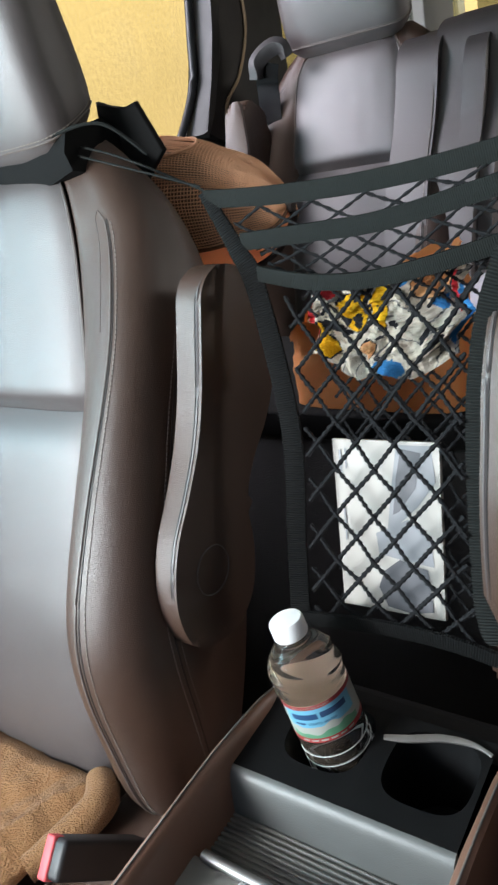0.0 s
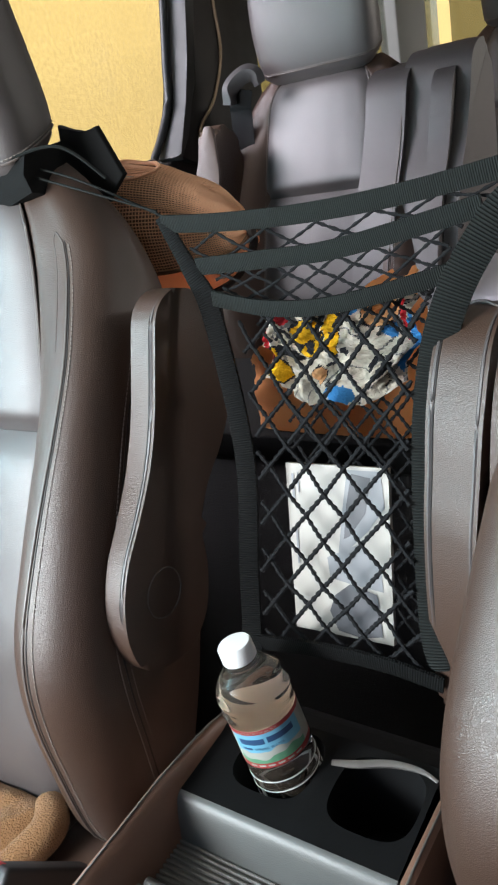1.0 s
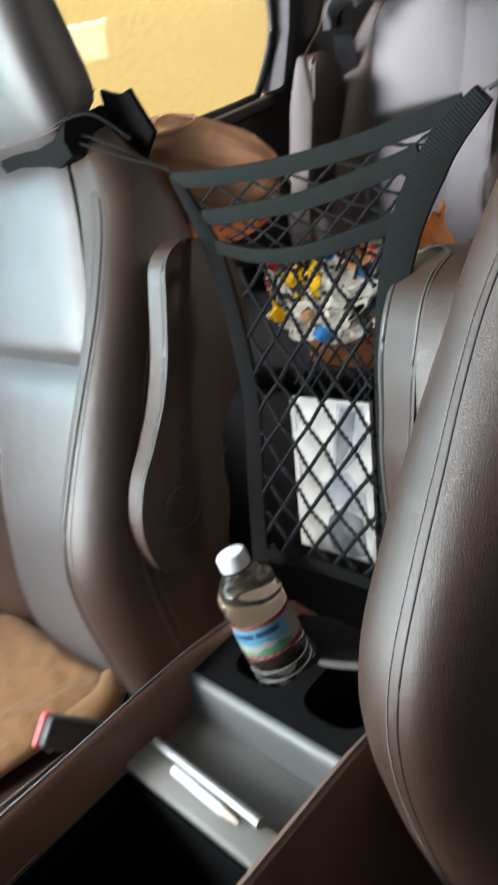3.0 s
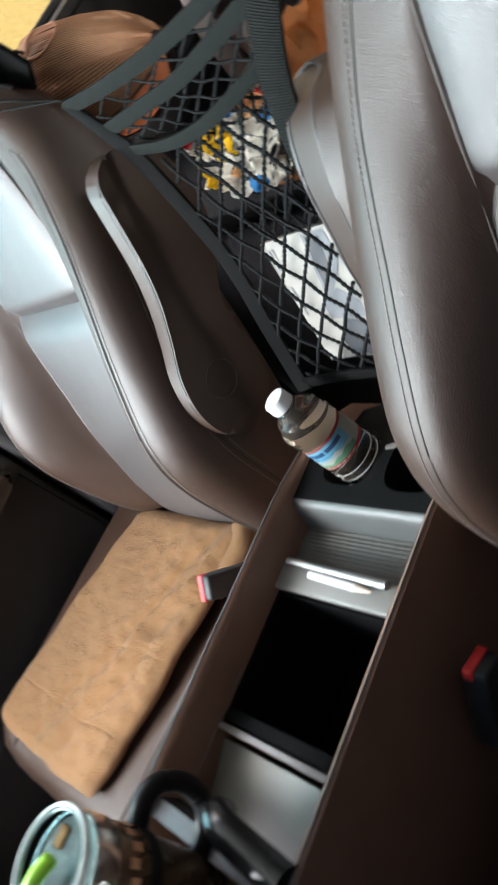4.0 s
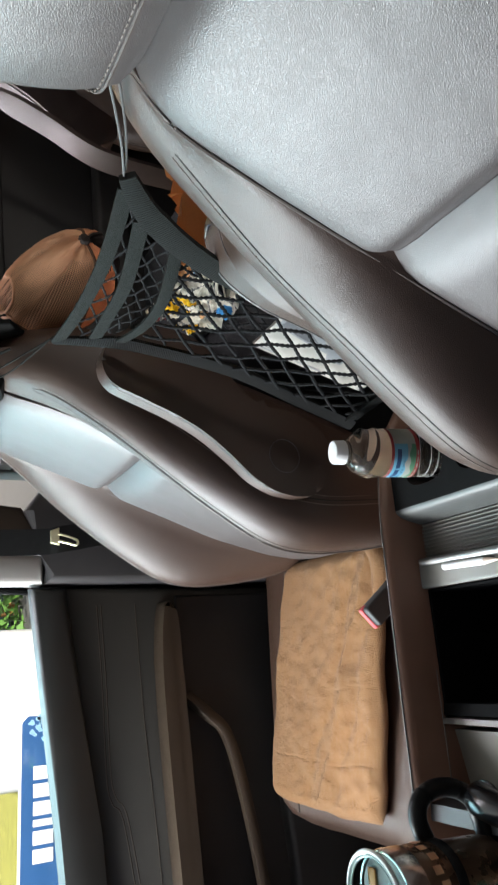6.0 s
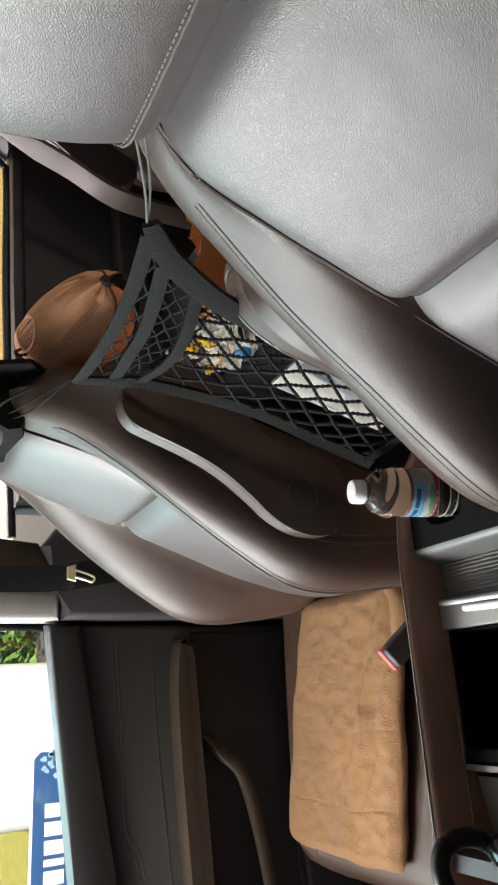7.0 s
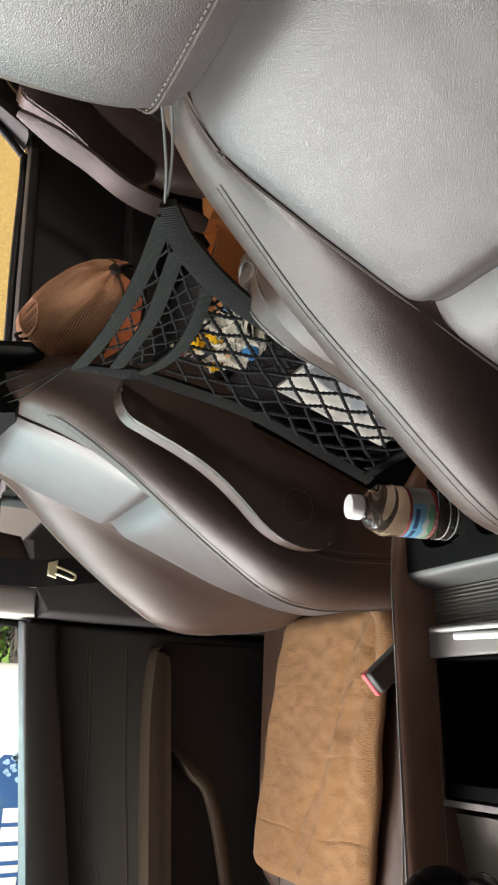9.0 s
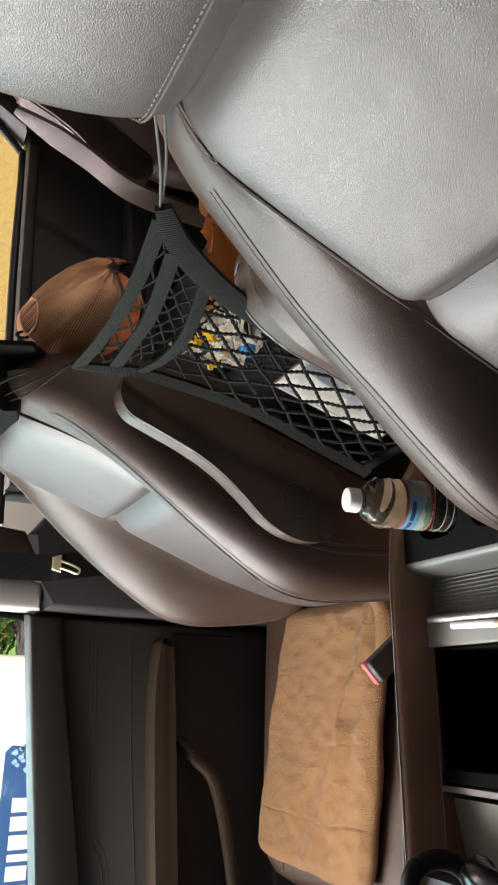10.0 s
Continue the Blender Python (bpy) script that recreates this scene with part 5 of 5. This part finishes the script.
def booklet():
    ob = thing("booklet", (0.015, 0.14, 0.095), "white printed booklet with grey shapes in the net pocket", "booklet")
    tl, tr, bl, br = Vector((-0.0566, 0.1971, 0.2194)), Vector((0.0426, 0.1971, 0.2236)), Vector((-0.0450, 0.1486, 0.0748)), Vector((0.0510, 0.1486, 0.0791))
    nrm = (tr - tl).cross(bl - tl).normalized()
    if nrm.y > 0:
        nrm = -nrm

    def q(s, t, o=0.0):
        return tl.lerp(tr, s).lerp(bl.lerp(br, s), t) + nrm * o

    bm = bmesh.new()
    vs = [[bm.verts.new(q(s, t, o)) for s, t in ((0, 0), (1, 0), (1, 1), (0, 1))] for o in (0.0, -0.005)]
    bm.faces.new(vs[0])
    bm.faces.new(vs[1][::-1])
    for i in range(4):
        bm.faces.new((vs[0][i], vs[0][(i + 1) % 4], vs[1][(i + 1) % 4], vs[1][i]))
    cover = part("cover", bm, CARD, ob, "white glossy cover", False)

    def shape(name, pts, mt, o):
        b = bmesh.new()
        b.faces.new([b.verts.new(q(s, t, o)) for s, t in pts])
        part(name, b, mt, cover, "", False)

    shape("printed_shape", [(0.62, 0.02), (0.93, 0.02), (0.96, 0.22), (0.80, 0.36), (0.60, 0.48), (0.50, 0.50), (0.56, 0.24)], CARD_MID, 0.0006)
    shape("printed_shape", [(0.66, 0.04), (0.84, 0.06), (0.78, 0.26), (0.62, 0.40), (0.56, 0.42), (0.60, 0.22)], CARD_GREY, 0.0010)
    shape("printed_shape", [(0.38, 0.54), (0.70, 0.44), (0.90, 0.56), (0.92, 0.70), (0.60, 0.68), (0.40, 0.66)], CARD_MID, 0.0006)
    shape("printed_shape", [(0.44, 0.76), (0.60, 0.68), (0.86, 0.72), (0.90, 0.96), (0.70, 0.99), (0.46, 0.97), (0.38, 0.86)], CARD_GREY, 0.0010)
    shape("printed_bar", [(0.06, 0.06), (0.085, 0.06), (0.085, 0.22), (0.06, 0.22)], CARD_MID, 0.0010)
    shape("printed_bar", [(0.12, 0.05), (0.135, 0.05), (0.135, 0.17), (0.12, 0.17)], CARD_MID, 0.0010)
    shape("printed_bar", [(0.07, 0.36), (0.09, 0.36), (0.09, 0.60), (0.07, 0.60)], CARD_MID, 0.0010)


booklet()


def crumpled_cloth():
    bm = bmesh.new()
    n, k = 130, 76
    rows = []
    for i in range(n + 1):
        u = i / n
        row = []
        for j in range(k + 1):
            v = j / k
            lo = 0.293 + 0.018 * noise.noise((u * 3, 0.2, 5)) - 0.012 * math.sin(u * 3)
            hi = 0.350 + 0.012 * u + 0.010 * noise.noise((u * 4, 7.2, 1))
            x = -0.076 + 0.148 * u + 0.010 * noise.noise((v * 3, 4, u)) + 0.022 * (1 - v) * (0.5 - u)
            z = lo + (hi - lo) * v
            fold = 0.016 * noise.noise((u * 4, v * 4, 2)) + 0.010 * noise.noise((u * 10 + v * 4, v * 6 - u * 3, 6)) + 0.005 * abs(noise.noise((u * 16, v * 20, 3)))
            row.append(bm.verts.new((x, cr(YNET, z) + 0.010 + fold + 0.014 * (2 * abs(u - 0.5)) ** 3, z)))
        rows.append(row)

    # the print: (middle across, middle up, half width, half height, ink)
    prints = ((0.36, 0.74, 0.11, 0.20, 1), (0.53, 0.78, 0.045, 0.28, 1), (0.13, 0.28, 0.11, 0.20, 1), (0.82, 0.86, 0.10, 0.17, 2), (0.42, 0.30, 0.05, 0.10, 2),
              (0.62, 0.95, 0.06, 0.07, 3), (0.85, 0.63, 0.05, 0.07, 3), (0.58, 0.05, 0.12, 0.06, 3), (0.98, 0.45, 0.025, 0.35, 3), (0.94, 0.74, 0.018, 0.22, 4),
              (0.02, 0.72, 0.03, 0.16, 4), (0.20, 0.93, 0.06, 0.05, 4), (0.02, 0.42, 0.025, 0.20, 4))
    # the wide streak at (0.24, 0.50) is shading painted in as black ink
    marks = ((0.40, 0.66, 0.04, 0.07), (0.31, 0.62, 0.03, 0.05), (0.45, 0.84, 0.022, 0.13), (0.24, 0.50, 0.10, 0.028), (0.60, 0.52, 0.025, 0.05), (0.78, 0.42, 0.035, 0.05), (0.88, 0.30, 0.03, 0.05), (0.50, 0.40, 0.03, 0.03))

    def ink(u, v):
        u += 0.022 * noise.noise((u * 9, v * 7, 3)) + 0.009 * noise.noise((u * 30, v * 22, 8))
        v += 0.040 * noise.noise((u * 9, v * 7, 9)) + 0.016 * noise.noise((u * 30, v * 22, 1))
        for a, b, w, h in marks:
            if ((u - a) / w) ** 2 + ((v - b) / h) ** 2 < 1:
                return 5
        for a, b, w, h, tone in prints:
            d = ((u - a) / w) ** 2 + ((v - b) / h) ** 2
            if d < 1:
                return tone
            if d < 1.22 and tone < 3:
                return 5
        vein = abs(noise.noise((u * 7, v * 5, 4.4)))
        return 6 if vein < 0.045 else 5 if vein < 0.06 and u > 0.5 else 0

    for i, (a, b) in enumerate(zip(rows, rows[1:])):
        for j in range(k):
            f = bm.faces.new((a[j], a[j + 1], b[j + 1], b[j]))
            f.material_index = ink((i + 0.5) / n, (j + 0.5) / k)
    bmesh.ops.solidify(bm, geom=bm.faces[:], thickness=0.003)
    inks = (CLOTH, CLOTH_YELLOW, CLOTH_PEACH, CLOTH_BLUE, CLOTH_RED, CLOTH_BLACK, CLOTH_GREY)
    solo("printed_cloth", bm, inks, "crumpled printed cloth in white, yellow and blue inside the net pocket", "cloth")


crumpled_cloth()


# ---- things behind the front seats ----
def cap_hat():
    c = Vector((-0.303, 0.354, 0.407))
    ob = thing("baseball_cap", c, "tan mesh baseball cap lying squashed behind the passenger seat", "hat")
    rear, side, top = Vector((0.090, -0.347, 0.934)), Vector((0.056, -0.934, -0.352)), Vector((0.994, 0.084, -0.064))

    def q(a, h, out=1.0):
        """The crown, pressed flat from its sides: a = 0 is its rear opening, h = 90 degrees its button."""
        ca, sa, ch = math.cos(a), math.sin(a), max(0.0, math.cos(max(0.0, h))) ** (0.80 + 0.55 * max(0.0, math.cos(a)) ** 2)
        soft = 1 + 0.05 * noise.noise((ca * 1.6, sa * 1.6, h * 1.7)) + 0.022 * noise.noise((ca * 5, sa * 5, h * 4 + 3))
        fold = -0.006 * math.exp(-(((a - 0.75) - 0.35 * h) / 0.13) ** 2) - 0.005 * math.exp(-(((a + 0.62) + 0.25 * h) / 0.11) ** 2) if h < 1.2 else 0.0
        lat = 0.057 if sa > 0 else 0.050
        return c + ((rear * (0.088 * ca) + side * (lat * sa)) * ch * soft + top * (0.142 * math.sin(h)) * soft + side * (fold * (1 if sa > 0 else -1))) * out

    def cut(a, h):
        """The arched opening over the rear strap."""
        return (a / 0.40) ** 2 + ((h - 0.20) / 0.24) ** 2 < 1 and h > 0.07

    low, full = -0.04, math.pi / 2
    edge, front = 1.75, 2.50
    strands = bmesh.new()
    for j in range(60):
        h = low + (full - 0.06 - low) * j / 59
        run = []
        for i in range(73):
            a = -edge + 2 * edge * i / 72
            if cut(a, h):
                if len(run) > 1:
                    tube(run, 0.00068, 4, bm=strands)
                run = []
            else:
                run.append(q(a, h))
        if len(run) > 1:
            tube(run, 0.00068, 4, bm=strands)
    for i in range(85):
        a, run = -edge + 2 * edge * i / 84, []
        for j in range(31):
            h = low + (full - 0.06 - low) * j / 30
            if not cut(a, h):
                run.append(q(a, h))
        tube(run, 0.00068, 4, bm=strands)
    part("mesh_panel", strands, HAT, ob, "tan netting over the rear half")
    # added backing whose dark brown imitates the shadowed inside behind the netting
    inner = bmesh.new()
    grid = [[inner.verts.new(q(-edge + 2 * edge * i / 48, low + (full - low) * j / 32, 0.975)) for i in range(49)] for j in range(33)]
    for j in range(32):
        for i in range(48):
            if not cut(-edge + 2 * edge * (i + 0.5) / 48, low + (full - low) * (j + 0.5) / 32):
                inner.faces.new((grid[j][i], grid[j][i + 1], grid[j + 1][i + 1], grid[j + 1][i]))
    part("lining", inner, HAT_SHADE_AND_TRIM, ob, "brown backing that stands in for the cap's shaded inside")
    for a0, a1, mt, lab in ((edge, front, HAT, "smooth tan cotton side"), (-front, -edge, HAT, "smooth tan cotton side"), (front, 2 * math.pi - front, HAT_DARK, "dark front")):
        b = loft([[q(a0 + (a1 - a0) * i / 24, low + (full - 0.01 - low) * j / 24, 1.006) for i in range(25)] for j in range(25)], False, False)
        bmesh.ops.solidify(b, geom=b.faces[:], thickness=0.0014)
        part("crown_panel", b, mt, ob, lab)
    for a in (-front, -edge, edge, front):
        part("seam_tape", tube([q(a, low + (1.52 - low) * j / 24, 1.006) for j in range(25)], 0.0022, 6), HAT_SHADE_AND_TRIM if abs(a) < 2 else HAT_DARK, ob, "flat seam tape")
    for sgn in (-1, 1):
        for k in range(4):
            a = sgn * (1.95 + 0.09 * k)
            part("vent_slot", tube([q(a, 0.86 + 0.010 * k, 1.010), q(a + sgn * 0.03, 0.98 + 0.010 * k, 1.010)], 0.0009, 5), HAT_DARK, ob, "narrow vent slot")
    knob = q(0.0, full)
    part("button", lathe([(0.0075, -0.001), (0.0080, 0.002), (0.0062, 0.0052), (0.0, 0.0064)], Matrix.Translation(knob) @ top.to_track_quat("Z", "Y").to_matrix().to_4x4(), 16), HAT_DARK, ob, "dark button")
    arch = [q(0.40 * math.cos(math.pi * k / 12), max(0.07, 0.20 + 0.24 * math.sin(math.pi * k / 12)), 1.004) for k in range(-3, 16)]
    part("opening_binding", tube(arch, 0.0020, 6), HAT, ob, "pale bound edge of the rear opening")
    strap = [q(-0.60 + 1.2 * i / 24, 0.02, 1.006) for i in range(25)]
    part("rear_strap", ribbon(strap, top, 0.0022, 0.016), HAT, ob, "tan strap below the rear opening")
    part("sweat_band", tube([q(2 * math.pi * i / 60, low) for i in range(60)], 0.0016, 6, closed=True), HAT_SHADE_AND_TRIM, ob)
    part("strap_loop", tube(smooth_line([q(0.40, 0.05), q(0.36, 0.05, 1.14), q(0.26, 0.05, 1.15), q(0.22, 0.05)], 6), 0.0020, 6), HAT_DARK, ob, "dark strap loop")


cap_hat()


def headrest_wrap():
    ob = thing("headrest_bag", (-0.30, 0.26, 0.47), "black fabric bag strapped round the passenger headrest posts", "fabric bag")
    rows = []
    for i in range(15):
        t = i / 14
        x = -0.42 + 0.150 * t
        h0, h1 = 0.476 + 0.006 * math.sin(t * 7), 0.502 + 0.010 * t + 0.004 * noise.noise((t * 6, 1, 2))
        rows.append([Vector((x, y, z)) for y, z in ((0.190, h0), (0.186, (h0 + h1) / 2), (0.194, h1), (0.245, h1 + 0.006), (0.270, (h0 + h1) / 2), (0.262, h0 - 0.02))])
    part("pouch", loft(rows), BAG_BLACK, ob, "black fabric pouch")
    part("flap", prism([(-0.290, 0.532), (-0.262, 0.520), (-0.242, 0.524), (-0.222, 0.478), (-0.250, 0.455), (-0.300, 0.470)], 0.262, 0.270, "y", 0.002), BAG_BLACK, ob, "stiff black flap")
    part("cord", tube(smooth_line([(-0.33, 0.190, 0.500), (-0.28, 0.192, 0.512), (-0.235, 0.205, 0.512), (-0.205, 0.22, 0.480)], 8), 0.0016, 6), STRAP, ob, "grey cord")


headrest_wrap()


def paper_bag():
    bm = bmesh.new()
    n, k = 48, 26
    rows = []
    for j in range(k + 1):
        t = j / k
        row = []
        for i in range(n):
            a = 2 * math.pi * i / n
            sx = math.copysign(abs(math.cos(a)) ** 0.45, math.cos(a))
            sy = math.copysign(abs(math.sin(a)) ** 0.45, math.sin(a))
            w, d = 0.112 - 0.006 * t, 0.040 - 0.010 * t
            crump = 1 + 0.12 * t * noise.noise((sx * 2, sy * 2, t * 5)) + 0.06 * t * noise.noise((sx * 6, sy * 6, t * 9))
            top = 0.283 + 0.045 * sx + (0.027 * noise.noise((sx * 2.6, sy * 2.6, 3.3)) + 0.014 * noise.noise((sx * 9, sy * 9, 1))) * (t > 0.99)
            row.append((-0.116 + w * sx * crump, 0.432 + d * sy * crump, 0.15 + (top - 0.15) * t))
        rows.append(row)
    bm = loft(rows, True, False)
    bm.faces.new([v for v in bm.verts][:n])
    bmesh.ops.solidify(bm, geom=bm.faces[:], thickness=0.002)
    bag = thing("paper_bag", (-0.116, 0.432, 0.15), "crumpled brown kraft paper bag standing on a black box", "paper bag")
    part("body", bm, PAPER, bag)
    for x0, z0, turn in ((-0.032, 0.294, 0.3), (-0.070, 0.286, -0.5)):
        flap = loft([[Vector((x0 + 0.022 * math.cos(turn) * (u - 0.5) * (1 - 0.5 * v * v), 0.404 + 0.022 * math.sin(turn) * (u - 0.5) - 0.010 * v * v, z0 + 0.028 * v)) for u in [k / 8 for k in range(9)]] for v in [k / 8 for k in range(9)]], False, False)
        bmesh.ops.solidify(flap, geom=flap.faces[:], thickness=0.0012)
        part("torn_flap", flap, PAPER, bag, "curled torn paper flap")
    box = thing("floor_box", (-0.28, 0.57, FLOOR_Z), "black storage box on the floor behind the front seats", "box")
    part("body", rbox((-0.61, 0.385, FLOOR_Z), (0.07, 0.645, 0.110), 0.006), CARPET, box)
    # lid raised to the bag's cut-off foot; its black stands in for shadow
    part("lid", rbox((-0.62, 0.38, 0.112), (0.08, 0.65, 0.148), 0.004), BAG_BLACK, box, "flat black lid")


paper_bag()


def white_cloth():
    bm = bmesh.new()
    rows = []
    for i in range(33):
        u = i / 32
        row = []
        for j in range(25):
            v = j / 24
            x = -0.28 + 0.46 * u
            y = 0.78 + 0.40 * v
            z = 0.075 + 0.11 * v * (1 - 0.3 * u) + 0.020 * noise.noise((u * 4, v * 3, 1.4)) + 0.010 * noise.noise((u * 10, v * 4, 8))
            row.append(bm.verts.new((x, y, z)))
        rows.append(row)
    for a, b in zip(rows, rows[1:]):
        for j in range(24):
            bm.faces.new((a[j], a[j + 1], b[j + 1], b[j]))
    bmesh.ops.solidify(bm, geom=bm.faces[:], thickness=0.02)
    solo("folded_blanket", bm, SHEET, "white folded blanket lying beside the second-row seat", "blanket")
    solo("storage_box", rbox((-0.20, 0.80, FLOOR_Z), (0.16, 1.16, 0.09), 0.01), BLACK, "black box under the folded blanket", "box")


white_cloth()


def rear_belt():
    ob = thing("rear_seat_belt", (-0.70, 1.2, 0.3), "dark seat belt with grey shoulder guide beside the second row", "seat belt")
    part("strap", ribbon(smooth_line([(-0.640, 1.16, 0.560), (-0.652, 1.165, 0.53), (-0.660, 1.17, 0.48), (-0.665, 1.14, 0.20), (-0.70, 1.12, -0.10)], 8), (1, 0.3, 0), 0.002, 0.047), BELT, ob)
    hook = smooth_line([(-0.662, 1.14, 0.535), (-0.655, 1.14, 0.562), (-0.637, 1.145, 0.578), (-0.614, 1.15, 0.586), (-0.598, 1.155, 0.580), (-0.592, 1.16, 0.562)], 8)
    part("shoulder_guide", ribbon(hook, (0.2, -0.5, 0.8), 0.018, 0.030), GUIDE, ob, "grey plastic shoulder guide")
    part("tongue", rbox((-0.606, 0.845, 0.205), (-0.590, 0.850, 0.245), 0.002), SATIN, ob, "bright metal tongue")
    part("lap_strap", ribbon(smooth_line([(-0.602, 0.960, 0.50), (-0.600, 0.905, 0.36), (-0.598, 0.850, 0.24), (-0.62, 0.86, 0.05)], 8), (1, 0.3, 0.1), 0.012, [0.014 + 0.033 * min(1, i / 5) for i in range(25)]), LEATHER_SIDE, ob, "dark brown padded strap")
    rest = thing("side_armrest", (-0.68, 1.05, 0.20), "grey leather armrest beside the second-row seat", "armrest")
    side = [(q.x + 0.90, q.y + 0.115) for q in smooth_line([(y, z, 0) for y, z in ARM + ARM[:1]], 3)[:-1]]
    part("pad", prism(side, -0.700, -0.655, "x", 0.0085, 4), LEATHER_SIDE, rest)
    part("piping", tube([Vector((-0.662, y - 0.002, z)) for y, z in side[3:30]], 0.0016, 6), PIPING, rest)


rear_belt()


# ---- outside ----
def outside():
    GZ = FLOOR_Z - 0.36
    solo("ground", rbox((-60, -60, GZ - 0.2), (60, 60, GZ), 0), ASPHALT, "grey asphalt yard round the car", "ground", False, kind="structure")
    solo("wall_outside", rbox((-2.50, 1.02, GZ), (-2.20, 9.0, 3.2), 0.01), STUCCO, "yellow stucco building wall beside the car", "wall", kind="structure")
    solo("wall_far", rbox((-9.2, 1.35, GZ), (-8.9, 7.0, 2.6), 0.01), VAN_WHITE, "white sunlit wall across the yard", "wall", kind="structure")
    grass = rbox((-30, -30, GZ), (-5.0, -0.4, GZ + 0.03), 0.01)
    solo("lawn", grass, GRASS, "dry yellow-green grass strip", "grass", kind="stuff")
    van = thing("box_trailer", (-4.6, -0.2, GZ), "white box trailer parked in bright sun", "trailer")
    part("body", rbox((-6.2, -0.85, GZ + 0.05), (-4.2, 0.10, GZ + 2.2), 0.06), VAN_WHITE, van)
    part("side_marker", rbox((-4.21, -0.26, -0.345), (-4.19, -0.19, -0.305), 0.004), YELLOW, van, "yellow side marker")
    sign = thing("banner", (-3.2, -0.7, GZ), "blue and white banner with white print on posts", "banner")
    part("board", rbox((-3.22, -2.2, -0.75), (-3.20, -0.10, -0.090), 0.004), VAN_WHITE, sign, "white banner sheet")
    part("blue_field", prism([(-2.2, -0.75), (-0.37, -0.75), (-0.36, -0.30), (-0.375, -0.20), (-0.37, -0.13), (-0.40, -0.10), (-2.2, -0.10)], -3.198, -3.194, "x", 0.001), SIGN_BLUE, sign, "blue printed field")
    rs = random.Random(11)
    for i in range(26):
        cy, cz, r = -0.37 - abs(rs.gauss(0, 0.07)), rs.uniform(-0.38, -0.14), rs.uniform(0.006, 0.020)
        part("printed_splash", prism([(cy + r * math.cos(a) * rs.uniform(0.6, 1.2), cz + r * math.sin(a) * rs.uniform(0.6, 1.2)) for a in [2 * math.pi * k / 9 for k in range(9)]], -3.1935, -3.1920, "x", 0), PRINT_SKY, sign, "pale blue printed splash", False)
    y = -0.60
    for w in (0.060, 0.060, 0.060, 0.03, 0.06, 0.06):
        part("printed_bar", rbox((-3.193, y - w, -0.250), (-3.190, y, -0.155), 0.001), VAN_WHITE, sign, "white printed bar")
        y -= w + 0.018
    for y in (-2.1, -0.2):
        part("post", tube([(-3.24, y, GZ), (-3.24, y, -0.22)], 0.02, 10), SATIN, sign, "metal post")
    hedge = thing("hedge", (-7.5, 0.5, GZ), "sunlit green hedge beyond the yard", "hedge")
    rnd = random.Random(5)
    b = bmesh.new()
    for i in range(5200):
        q = Vector((-7.5 + rnd.gauss(0, 0.4), 0.5 + rnd.uniform(-1.0, 0.75), GZ + rnd.uniform(0.0, 1.9) + rnd.gauss(0, 0.12)))
        a = Vector((rnd.gauss(0, 1), rnd.gauss(0, 1), rnd.gauss(0, 1))).normalized() * 0.07
        c = a.cross(Vector((rnd.gauss(0, 1), rnd.gauss(0, 1), rnd.gauss(0, 1)))).normalized() * 0.035
        b.faces.new([b.verts.new(q + o) for o in (a, c, -a, -c)])
    part("leaves", b, LEAF, hedge, "", False, "stuff")
    part("stems", tube([(-7.5, 0.5, GZ), (-7.45, 0.4, GZ + 0.6), (-7.55, 0.6, GZ + 1.4)], 0.06, 8, radii=[0.07, 0.05, 0.02]), PAPER, hedge)


outside()
